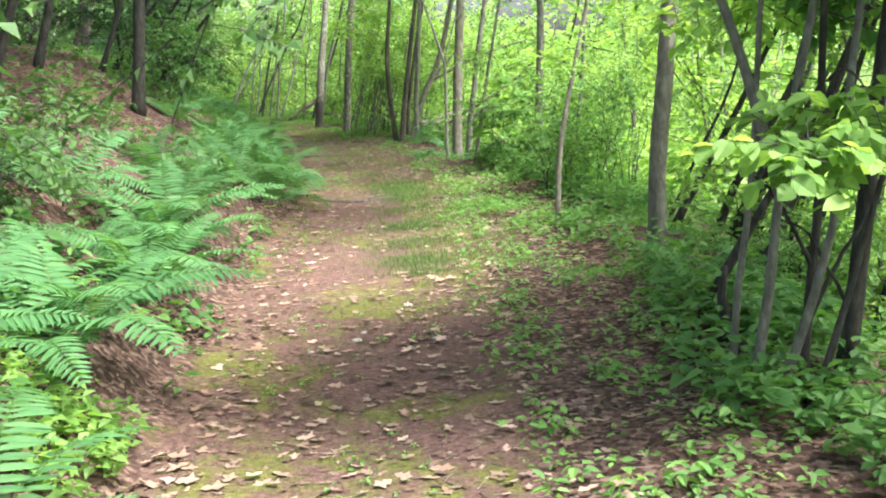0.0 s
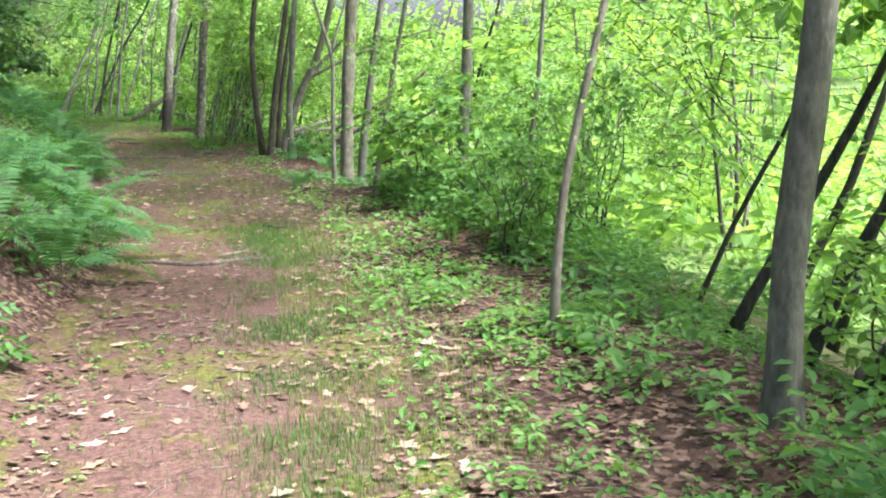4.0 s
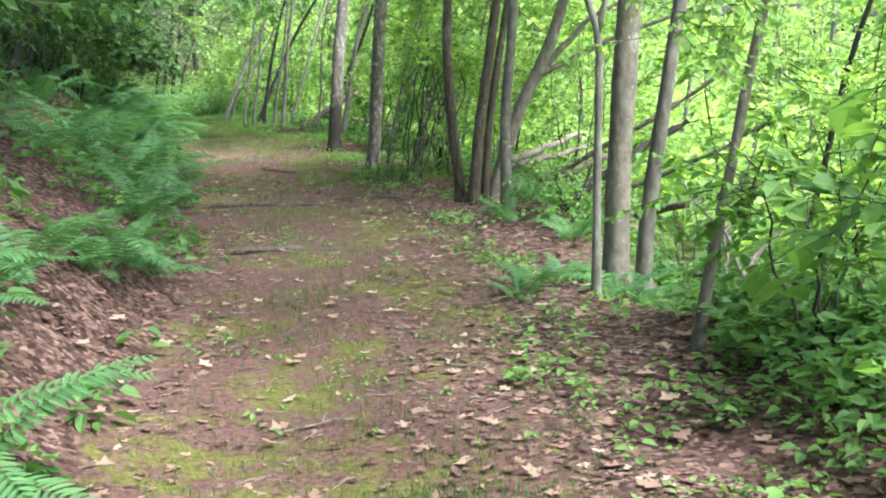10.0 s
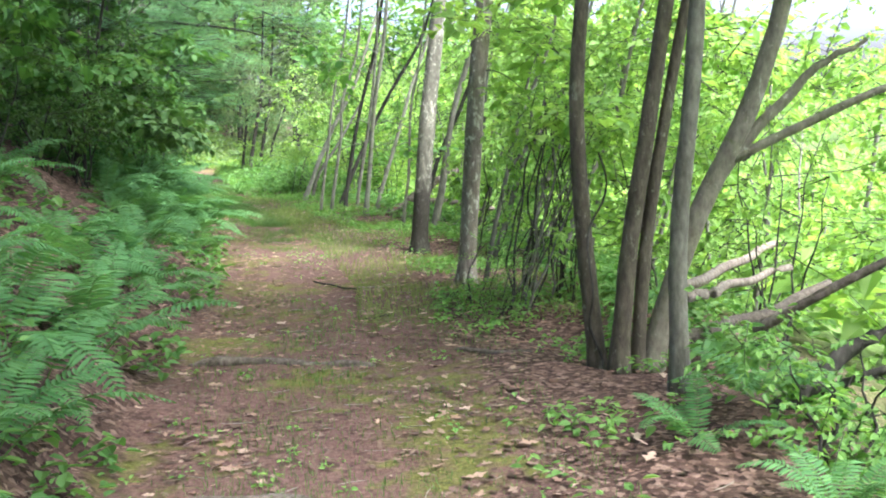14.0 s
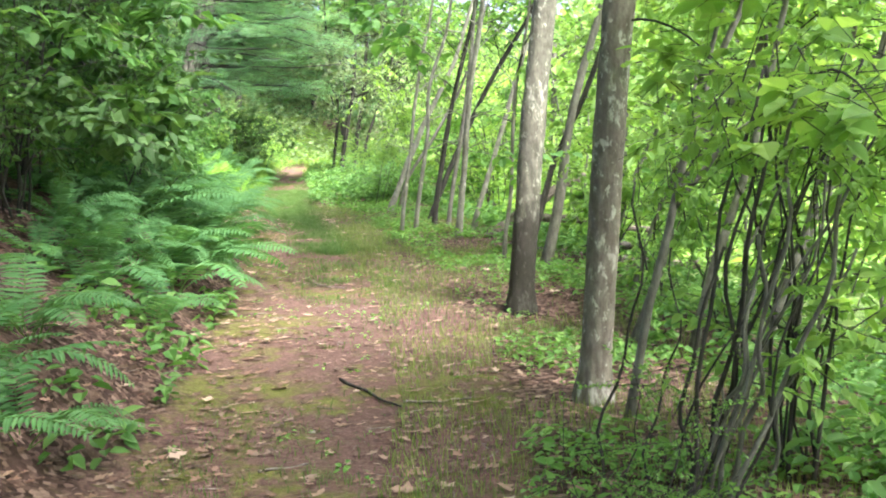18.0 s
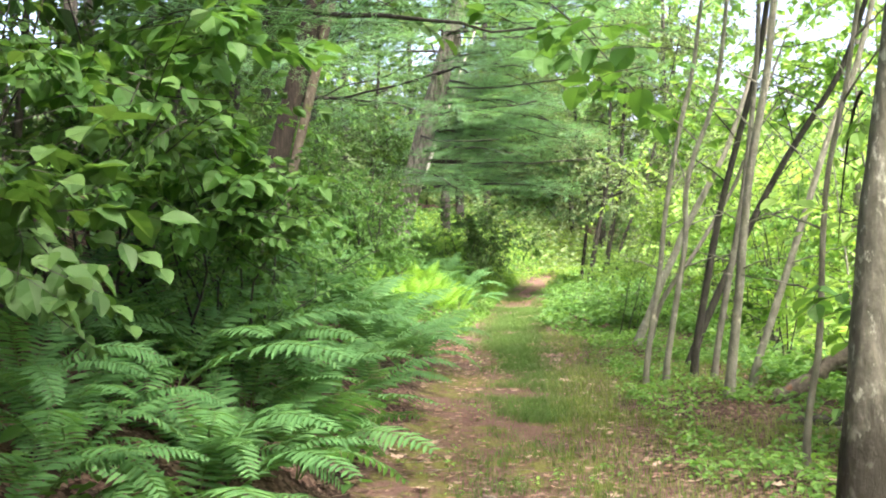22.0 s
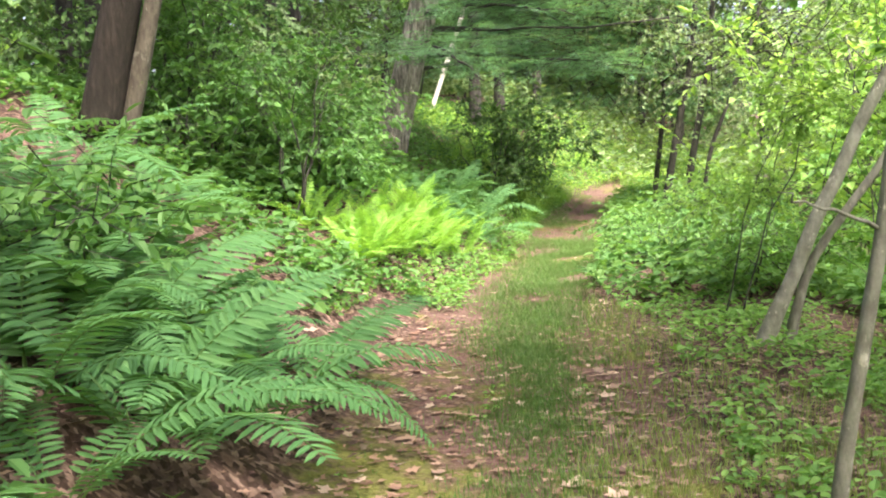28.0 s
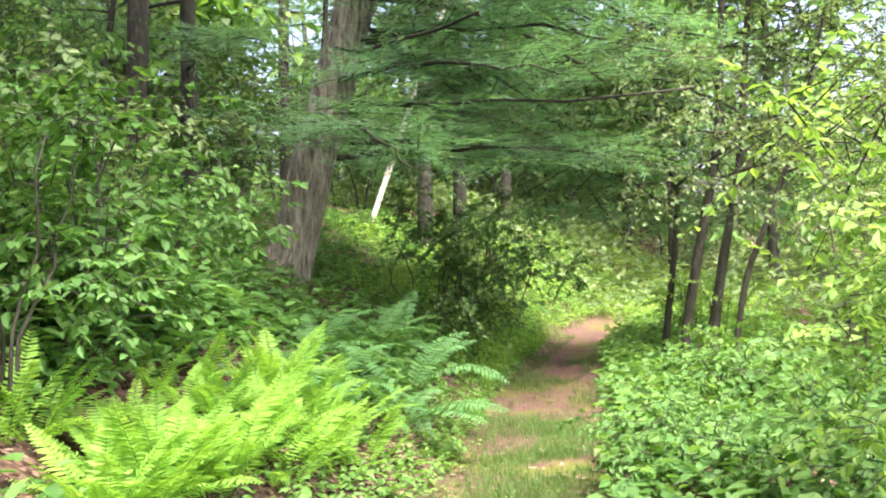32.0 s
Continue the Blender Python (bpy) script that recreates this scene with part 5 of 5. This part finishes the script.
herbs("undergrowth", "scattered low plants on the leaf-strewn bank", q, rs3.uniform(0.06, 0.14, len(q)), 6, "mid", 1.6, rs3)
q = np.stack([rs3.uniform(-2.05, -1.35, 130), rs3.uniform(3.7, 4.75, 130), np.zeros(130)], 1)
q[:, 2] = height(q[:, 0], q[:, 1])
herbs("undergrowth", "fresh light green low plants below the ferns", q, rs3.uniform(0.055, 0.1, 130), 9, "bright", 2.4, rs3)
k = rs3.uniform(0, 1, 460)
q = np.stack([-10.75 - 0.9 * k + rs3.normal(0, 0.18, 460), 35.9 + 2.6 * k + rs3.normal(0, 0.3, 460), k], 1)
q[:, 2] = height(q[:, 0], q[:, 1])
herbs("undergrowth", "leafy green plants on the slope behind the ferns", q, rs3.uniform(0.07, 0.13, len(q)), 8, "mid", 2.6, rs3)
q = np.concatenate([np.stack([rs3.uniform(1.15, 2.3, 240), rs3.uniform(4.3, 6.8, 240), np.zeros(240)], 1), np.stack([rs3.uniform(1.2, 2.4, 300), rs3.uniform(12.0, 17.6, 300), np.zeros(300)], 1), np.stack([rs3.uniform(0.7, 1.9, 300), rs3.uniform(18.2, 22.5, 300), np.zeros(300)], 1)])
q = q[q[:, 0] > 0.75 + 0.5 * np.clip((q[:, 1] - 3.6) / 3, 0, 1) * (q[:, 1] < 8)]
q[:, 2] = height(q[:, 0], q[:, 1])
herbs("undergrowth", "lush dark green plants in the shade of bushes", q, rs3.uniform(0.06, 0.12, len(q)), 8, "mid", 2.2, rs3)
q = np.concatenate([strewn(5200, 2, 66, 4.0, 20, rs3), strewn(1800, 2, 66, 18, 32, rs3)])
herbs("undergrowth", "tall green marsh plants on the low ground", q, rs3.uniform(0.2, 0.4, len(q)), 7, "bright", 2.6, rs3)
q = strewn(2600, 51, 75, -10, 4, rs3)
herbs("undergrowth", "blue-green bushy plants beyond the clearing", q, rs3.uniform(0.15, 0.3, len(q)), 7, "pale", 2.6, rs3)
q = patchy(strewn(2200, 2.5, 40, -0.9, 0.9, rs3), 1.1, 0.12, rs3, 9)
herbs("seedlings", "tiny seedlings scattered on the trail", q, rs3.uniform(0.02, 0.045, len(q)), 4, "herb", 0.8, rs3)


def litter(name, label, pts, size, rs, look_of="dead"):
    """Dead leaves: curled, lobed blades lying about."""
    n = len(pts)
    a = rs.uniform(0, 6.28, n)
    L = size * rs.uniform(0.5, 1.3, n)
    s = np.array([[0, 0], [0.28, 0.2], [0.42, 0.1], [0.62, 0.34], [0.75, 0.12], [1.0, 0.0], [0.75, -0.12], [0.62, -0.34], [0.42, -0.1], [0.28, -0.2]])
    lx, ly = s[:, 0][None] * L[:, None], s[:, 1][None] * L[:, None] * rs.uniform(0.7, 1.3, (n, 1))
    curl = rs.uniform(-0.25, 0.7, (n, 1))
    z = 0.005 + rs.normal(0, 0.16, (n, 1)) * ly + curl * (ly ** 2) / L[:, None] * 1.4 + rs.uniform(0, 0.3, (n, 1)) * (lx - 0.5 * L[:, None]) ** 2 / L[:, None] + rs.normal(0, 0.08, (n, 1)) * lx + np.abs(rs.normal(0, 0.06, (n, 1))) * L[:, None]
    v = np.stack([pts[:, :1] + lx * np.cos(a)[:, None] - ly * np.sin(a)[:, None], pts[:, 1:2] + lx * np.sin(a)[:, None] + ly * np.cos(a)[:, None], pts[:, 2:3] + z], -1)
    f = (np.arange(n) * 10)[:, None, None] + np.array([[0, 1, 9], [1, 2, 8], [1, 8, 9], [2, 3, 4], [2, 4, 6], [2, 6, 8], [8, 6, 7], [4, 5, 6]])[None]
    tagged(mesh_thing(name, v.reshape(-1, 3), f.reshape(-1, 3), LITTER[look_of], flat=True), label, "leaf litter", kind="stuff")


q = patchy(strewn(11000, 1.5, 46, -1.1, 1.1, rs3), 0.9, -0.1, rs3, 2)
litter("leaf_litter", "pale brown dead leaves strewn on the trail", q, 0.062, rs3)
q = np.concatenate([strewn(9000, 1.5, 42, -1.9, -0.6, rs3), strewn(7500, 1.5, 42, 0.5, 2.4, rs3), strewn(10000, 1.5, 46, -6.0, -1.4, rs3, 0.75)])
litter("leaf_litter", "thick brown leaf litter beside the trail", q, 0.056, rs3)


q = np.concatenate([strewn(560, 1.5, 40, -1.2, 1.2, rs3), strewn(260, 2.5, 8.5, -0.8, 1.2, rs3), strewn(330, 8, 17, 0.5, 2.0, rs3), strewn(260, 32.3, 36, -1.3, 0.6, rs3), strewn(700, 1.5, 40, 0.3, 2.0, rs3), strewn(500, 1.5, 36, -1.6, -0.5, rs3)])
litter("leaf_litter", "large pale tan oak leaves, newly fallen", q, 0.092, rs3, "fallen")
q = np.concatenate([patchy(strewn(4200, 1.5, 36, -1.7, -0.35, rs3), 0.8, -0.1, rs3, 31), patchy(strewn(4200, 1.5, 36, 0.25, 2.0, rs3), 0.8, -0.1, rs3, 32), patchy(strewn(3000, 22, 36, -1.4, 1.4, rs3), 1.0, 0.0, rs3, 33), strewn(900, 32.5, 36.2, -1.3, 0.5, rs3),
                    strewn(2600, 1.5, 36, -4.5, -1.3, rs3, 0.8), strewn(1500, 9, 18, 1.6, 3.2, rs3)])
litter("leaf_litter", "curled russet dead leaves lying in drifts beside the trail", q, 0.062, rs3, "russet")


def twigs(label, pts, rs, material):
    """Short thin twigs and stalks lying flat: four-sided, slightly kinked."""
    n = len(pts)
    a, L, r = rs.uniform(0, 6.28, n), rs.uniform(0.04, 0.17, n), rs.uniform(0.0012, 0.003, n)
    d = np.stack([np.cos(a), np.sin(a), rs.normal(0, 0.05, n)], 1)
    sd = np.stack([-np.sin(a), np.cos(a), np.zeros(n)], 1)
    base = pts + np.array([[0, 0, 0.006]])
    rings = []
    for t, side, k in ((0.0, 0.0, 1.0), (0.5, 0.07, 0.85), (1.0, rs.uniform(-0.12, 0.12), 0.5)):
        c = base + d * (L * t)[:, None] + sd * (L * side)[:, None]
        for ox, oz in ((1, 0), (0, 1), (-1, 0), (0, -1)):
            rings.append(c + (sd * ox + np.array([[0, 0, oz]])) * (r * k)[:, None])
    v = np.stack(rings, 1).reshape(-1, 3)
    q = np.array([[g + j, g + (j + 1) % 4, g + 4 + (j + 1) % 4, g + 4 + j] for g in (0, 4) for j in range(4)])
    f = (np.arange(n) * 12)[:, None, None] + q[None]
    tagged(mesh_thing("twigs", v, f.reshape(-1, 4), material, flat=True), label, "twigs", kind="stuff")


q = np.concatenate([patchy(strewn(1500, 1.5, 38, -1.2, 1.6, rs3), 0.8, -0.15, rs3, 41), patchy(strewn(500, 8, 19, -1.0, 1.3, rs3), 0.8, -0.15, rs3, 42)])
twigs("thin pale dry twigs and stalks strewn on the trail", q, rs3, BARK["dead"])
q = patchy(strewn(700, 1.5, 38, -1.6, 2.2, rs3), 0.8, -0.1, rs3, 43)
twigs("thin dark broken twigs strewn on the trail", q, rs3, BARK["dark"])


def grass(name, label, pts, lo, hi, tone, rs):
    n = len(pts)
    a, L = rs.uniform(0, 6.28, n), rs.uniform(lo, hi, n)
    d = np.stack([np.cos(a), np.sin(a), np.zeros(n)], 1)
    sd = np.stack([-np.sin(a), np.cos(a), np.zeros(n)], 1)
    lean, w = rs.uniform(0.15, 0.8, (n, 1)), (0.0012 + 0.010 * L)[:, None]
    up = np.array([[0, 0, 1.0]])
    b = pts - up * 0.005
    m = b + up * L[:, None] * 0.6 + d * lean * L[:, None] * 0.3
    t = b + up * L[:, None] * 0.85 + d * lean * L[:, None]
    v = np.stack([b - sd * w, b + sd * w, m + sd * w * 0.7, m - sd * w * 0.7, t], 1).reshape(-1, 3)
    f = (np.arange(n) * 5)[:, None]
    fs = (f + np.array([[0, 1, 2, 3]])).tolist() + (f + np.array([[3, 2, 4]])).tolist()
    tagged(mesh_thing(name, v, fs, LEAF[tone], flat=True), label, "grass", kind="stuff")


q = np.concatenate([patchy(strewn(21000, 1.5, 36, -0.75, 1.3, rs3), 0.9, 0.08, rs3, 6), patchy(strewn(12000, 14, 25, -0.8, 1.2, rs3), 1.2, -0.05, rs3, 36)])
grass("grass", "short thin grass on the worn trail", q, 0.02, 0.06, "grass", rs3)
q = np.concatenate([patchy(middle(17000, 8.4, 15, 0.42, 0.2, rs3), 1.3, -0.2, rs3, 17), patchy(middle(6000, 15, 24, 0.0, 0.3, rs3), 1.3, 0.05, rs3, 18), patchy(middle(9000, 28, 32, 0.15, 0.3, rs3), 1.6, 0.05, rs3, 12), patchy(middle(17000, 31, 35.4, 0.16, 0.2, rs3), 1.5, -0.16, rs3, 12), patchy(middle(34000, 35.0, 41.0, 0.13, 0.28, rs3), 1.5, -0.34, rs3, 13), patchy(strewn(9000, 27, 36, 0.2, 2.0, rs3), 0.8, -0.1, rs3, 4),
                    patchy(middle(7000, 40.5, 45, 0.0, 0.25, rs3), 1.5, 0.0, rs3, 19), patchy(strewn(7000, 40, 48, -0.75, -0.22, rs3), 1.2, -0.2, rs3, 20), patchy(strewn(5000, 40, 48, 0.22, 0.7, rs3), 1.2, -0.2, rs3, 21)])
grass("grass", "soft green grass along the middle of the trail", q, 0.025, 0.08, "grass", rs3)
q = np.concatenate([patchy(strewn(9000, 8, 14.5, 0.35, 1.35, rs3), 1.0, -0.05, rs3, 14), patchy(strewn(24000, 23.5, 34.0, 0.3, 2.2, rs3), 0.8, -0.14, rs3, 15), patchy(strewn(12000, 31.0, 37.0, 0.5, 2.3, rs3), 0.8, -0.16, rs3, 15)])
grass("grass", "thin yellowish-green grass among leaf litter on the verge", q, 0.03, 0.10, "verge", rs3)
q = np.concatenate([strewn(15000, 44.5, 62, -3.0, 2.5, rs3), strewn(5000, 42, 47, -2.0, -0.4, rs3)])
u, w = across(q[:, 0], q[:, 1])
q = q[(np.abs(u + 0.05) > 0.42) | (q[:, 1] > 51)]
grass("meadow_grass", "tall bright grass in the sunny clearing ahead", q, 0.12, 0.34, "meadow", rs3)
q = np.concatenate([strewn(2600, 44.5, 60, -3.0, 2.5, rs3), strewn(500, 42.5, 46, -1.6, -0.4, rs3)])
u, w = across(q[:, 0], q[:, 1])
q = q[(np.abs(u + 0.05) > 0.45) | (q[:, 1] > 51)]
herbs("undergrowth", "light green leafy plants in the sunny clearing", q, rs3.uniform(0.06, 0.12, len(q)), 7, "bright", 2.8, rs3)


def far_woods():
    """A low line of trees beyond the marsh, in leafy clumps."""
    rs = np.random.RandomState(91)
    P = []
    for k in range(130):
        a, d, h = rs.uniform(-0.35, 3.0), rs.uniform(60, 84), rs.uniform(3.5, 6.5)
        c = np.array([-5 + d * math.sin(a), 28 + d * math.cos(a) * 1.1, -1.4])
        P.append(c + np.stack([rs.normal(0, 2.2, 110), rs.normal(0, 2.2, 110), h * rs.uniform(0, 1, 110) ** 0.8], 1))
    P = np.concatenate(P)
    n = len(P)
    v, f = leaves(P, rs.normal(0, 1, (n, 3)), rs.normal(0, 0.5, (n, 3)) + [0, 0, 1], rs.uniform(0.5, 1.0, n), rs.uniform(0.35, 0.7, n), simple=True)
    tagged(mesh_thing("far_woods", v, f, LEAF["bright"], flat=True), "hazy line of light green trees beyond the marsh", "woods", kind="stuff")


far_woods()


# ---- roots, sticks and fallen logs ----
def on(x, y, dz=0.0):
    return (x, y, float(height(x, y)) + dz)


def root_ridge(label, pts, diam, bark, seed):
    """A root half sunk in the trail, thick and thin along its way."""
    rs = np.random.RandomState(seed)
    pts, n = np.array(pts, float), 34
    d = np.concatenate([[0], np.cumsum(np.hypot(*np.diff(pts, axis=0).T))])
    k = np.linspace(0, d[-1], n)
    x, y = np.interp(k, d, pts[:, 0]) + wavy(n, 0.025, rs), np.interp(k, d, pts[:, 1]) + wavy(n, 0.025, rs)
    z = height(x, y) + 0.12 * diam + 0.25 * diam * np.sin(np.linspace(0.4, 7.0, n)) - 0.02 * np.abs(np.linspace(-1, 1, n)) ** 4
    v, f = tube(np.stack([x, y, z], 1), diam / 2 * (0.75 + 0.35 * np.sin(np.linspace(0.2, 9, n)) ** 2) * np.sin(np.linspace(0.35, 2.8, n)) ** 0.5, 10, 0.15, seed=seed)
    tagged(mesh_thing("root", v, f, BARK[bark]), label, "root", "trail roots")


root_ridge("grey-brown root half buried across the trail", ((-1.6, 13.3), (-1.1, 13.15), (-0.73, 13.28), (-0.45, 13.2), (0.3, 12.8)), 0.05, "log", 3)
root_ridge("dark root ledge across the trail", ((-3.35, 22.05), (-2.8, 22.15), (-2.15, 22.1)), 0.075, "log", 4)
root_ridge("dark mossy root ledge across the trail", ((-2.5, 19.55), (-2.1, 19.68), (-1.6, 19.68)), 0.06, "log", 5)
root_ridge("short root showing through the trail", ((-1.75, 22.5), (-1.45, 22.35), (-1.2, 22.38)), 0.04, "log", 6)
for k, (a, b, c, d, dd) in enumerate(((-3.54, 25.62, -2.97, 25.01, 0.02), (-3.01, 25.13, -2.64, 25.15, 0.014), (-3.29, 23.97, -3.1, 24.12, 0.014), (-2.59, 23.64, -2.4, 23.75, 0.013), (-3.16, 23.24, -2.82, 23.2, 0.012), (-1.3, 15.6, -1.0, 15.75, 0.012), (-0.6, 14.9, -0.3, 14.7, 0.012), (-5.0, 28.9, -4.7, 28.75, 0.013))):
    stick("stick", "thin dead stick lying on the trail", on(a, b, 0.012), on(c, d, 0.012), dd, 0, "dark" if k % 3 == 0 else "dead", 3 + k, wander=0.012)


def pebble(x, y, size, seed):
    rs = np.random.RandomState(seed)
    bm = bmesh.new()
    bmesh.ops.create_icosphere(bm, subdivisions=2, radius=size / 2)
    for v in bm.verts:
        v.co *= 1 + 0.18 * noise.noise(v.co * (3 / size) + Vector((seed, 0, 0)))
    me = bpy.data.meshes.new("stone")
    bm.to_mesh(me)
    bm.free()
    me.materials.append(STONE)
    ob = tagged(new("stone", me), "small pale stone bedded in the trail", "stone", "trail stones")
    ob.matrix_world = Matrix.LocRotScale((x, y, float(height(x, y)) + size * 0.12), Euler((0, 0, rs.uniform(0, 6.28))), (1.3, 0.9, 0.6))


STONE = bark_material("pale_stone", (0.2, 0.18, 0.155), (0.3, 0.275, 0.24), (0.4, 0.37, 0.33), stretch=(6, 6, 6), relief=0.003)
for k, (px, py, ps) in enumerate(((-0.55, 6.54, 0.055), (-0.06, 6.44, 0.05), (-0.22, 6.3, 0.035), (-0.52, 6.75, 0.04), (-0.99, 6.85, 0.04), (-0.3, 7.3, 0.03), (0.2, 6.9, 0.03), (-0.8, 6.3, 0.03), (-2.1, 19.2, 0.03), (-3.3, 24.6, 0.03))):
    pebble(px, py, ps, k)
stick("stick", "thin pale stick lying on leaf litter", on(-0.9, 13.5, 0.012), on(-0.35, 13.75, 0.012), 0.018, 0, "dead", 5)
stick("stick", "short dead stick on the trail", on(-0.7, 16.6, 0.012), on(-0.45, 16.3, 0.012), 0.014, 0, "dead", 6)
stick("fallen_log", "weathered pale log lying in the undergrowth", on(-0.35, 22.9, 0.3), on(0.45, 24.2, 0.75), 0.09, 0, "dead", 7, "log")
for k, (p1, p2, dd, bk, what) in enumerate((((-0.35, 22.95, 0.06), (0.5, 23.6, 0.2), 0.085, "dead", "pale grey bare dead branch"), ((-0.45, 22.3, -0.1), (0.7, 23.3, 0.1), 0.11, "log", "grey rotting log"), ((-0.15, 20.8, -0.25), (1.2, 21.4, 0.62), 0.1, "dark", "dark dead trunk propped on others"),
                                           ((0.05, 21.95, 0.05), (1.7, 21.85, 1.05), 0.06, "log", "thin dead trunk propped on others"), ((0.3, 21.2, -0.1), (1.9, 21.2, 0.55), 0.05, "dark", "thin dark dead branch"), ((0.75, 18.6, -0.5), (1.9, 20.6, -0.3), 0.06, "log", "grey bare branch"),
                                           ((0.6, 20.6, -0.5), (1.7, 18.9, -0.35), 0.06, "dark", "dark wet branch"), ((0.8, 17.9, -0.4), (1.3, 19.6, -0.05), 0.03, "log", "thin grey broken branch"), ((0.9, 22.4, -0.4), (2.2, 20.9, 0.2), 0.08, "log", "half-sunk grey log"), ((1.3, 18.4, -0.5), (0.9, 19.3, 0.35), 0.03, "grey", "thin upright broken branch"))):
    stick("dead_branch", what + " in the hollow beside the trail", p1, p2, dd, 0.02, bk, 60 + k, "branch", 18, 10, 0.04, "dead wood in the hollow")
def log(label, a, b, diam, bark, seed, torn=None):
    """A rough fallen trunk, with torn wood bared along a stretch of it."""
    n, rs = 30, np.random.RandomState(seed)
    a, b = np.array(a, float), np.array(b, float)
    t = np.linspace(0, 1, n)[:, None]
    q = a + (b - a) * t + np.stack([wavy(n, 0.03, rs), wavy(n, 0.03, rs), wavy(n, 0.02, rs)], 1)
    v, f = tube(q, diam / 2 * np.linspace(1.1, 0.75, n) * np.minimum(1, 0.35 + 0.3 * np.minimum(np.arange(n), np.arange(n)[::-1])) * (1 + 0.12 * rs.normal(0, 1, n).clip(-1, 1)), 18, 0.16, seed=seed)
    ob = tagged(mesh_thing("fallen_log", v, f, BARK[bark]), label, "log", "fallen logs")
    if torn:
        lo, hi, side = torn
        s = np.linspace(lo, hi, 12)
        c = np.stack([np.interp(s, t[:, 0], q[:, k]) for k in range(3)], 1) + np.array(side) * diam * 0.4
        v, f = tube(c, diam * 0.22 * np.sin(np.linspace(0.25, 2.9, 12)) ** 0.6 * rs.uniform(0.8, 1.15, 12), 12, 0.2, seed=seed + 1)
        mesh_thing("torn_wood", v, f, TORN, parent=ob, label="reddish splintered bare wood")
    return ob


TORN = bark_material("torn_red_wood", (0.075, 0.04, 0.026), (0.155, 0.08, 0.052), (0.27, 0.165, 0.11), stretch=(8, 8, 2))
log("split fallen trunk with reddish torn wood", on(-4.27, 32.15, -0.04), on(-3.2, 32.85, 1.0), 0.135, "log", 10, (0.04, 0.26, (-0.45, -0.75, 0.3)))
log("second fallen trunk with a pale torn end", on(-3.9, 32.7, 0.25), on(-2.3, 33.1, 0.55), 0.09, "log", 11, (0.02, 0.12, (-0.2, -0.3, 0.3)))
log("dark fallen trunk lying below two others", on(-4.0, 31.75, -0.02), on(-2.2, 32.7, 0.42), 0.12, "dark", 14)
log("grey fallen trunk lying below two others", on(-3.75, 31.5, -0.02), on(-1.8, 32.3, 0.35), 0.15, "log", 15)
tree("dark curved stem leaning beside fallen logs", -3.36, 30.2, 0.085, 3.8, (0.36, 0.12), 0.06, "dark", "bright", count=5, reach=0.8, size=0.8, crown=2.4, limbs=3, group="thicket stems")
tree("grey leaning stem behind a lichened tree", -3.1, 29.7, 0.12, 5.2, (0.24, 0.09), 0.04, "grey", "bright", count=5, reach=1.0, size=1.0, crown=3.4, limbs=3, group="thicket stems")
for k, (sx, sy) in enumerate(((-7.09, 36.56), (-6.9, 36.4), (-6.78, 36.9), (-7.15, 37.3))):
    tree("slender dark sapling with a few fresh leaves", sx, sy, 0.015, 1.8, (0.26, 0.12), 0.05, "dark", "bright", "broad", count=5, reach=0.45, size=0.34, crown=0.6, limbs=2, group="trailside saplings", seed=k, sides=7)
stick("fallen_log", "rotting log on the low ground", on(2.7, 10.0, 0.1), on(4.2, 12.2, 0.35), 0.16, 0.02, "dead", 13, "log", 18, 12)
# a clump of many thin dark stems
for k in range(22):
    r4 = np.random.RandomState(70 + k)
    bx, by = -1.46 + r4.normal(0, 0.11), 23.85 + r4.normal(0, 0.14)
    up = r4.uniform(0.6, 1.7)
    stick("brush_stem", "thin grey-brown upright brush stem", on(bx, by, -0.05), on(bx + up * r4.uniform(0.1, 0.45), by + up * r4.uniform(-0.1, 0.15), up), r4.uniform(0.01, 0.024), 0, "dark" if k % 2 else "grey", 90 + k, "stem", 14, 6, 0.035, "brush clump")
tree("dark leaning forked stem beside a lichened tree", -1.8, 24.75, 0.05, 3.4, (0.25, 0.06), 0.06, "grey", "bright", "broad", count=5, reach=0.6, size=0.5, crown=1.9, limbs=2, group="thicket stems", arms=((0.95, 0.55, 0.1, 0.5, 0.035), (1.2, 0.25, 0.1, 0.8, 0.03)))
stick("vine", "thin black wavy vine between two stems", on(-0.78, 22.0, -0.05), on(-0.82, 22.02, 1.3), 0.02, 0, "dark", 33, "vine", 26, 6, 0.06)
shrub("low leafy growth round a brush clump", -1.6, 23.6, 0.45, 0.3, "lush", "small", 6, 3, 0.012, "dark", 0.3, group="trailside bushes", base=0.2)
shrub("leafy top of a thin-stemmed brush clump", -1.1, 24.15, 1.6, 0.32, "bright", "broad", 6, 4, 0.014, "dark", 0.4, group="trailside bushes", base=0.5)
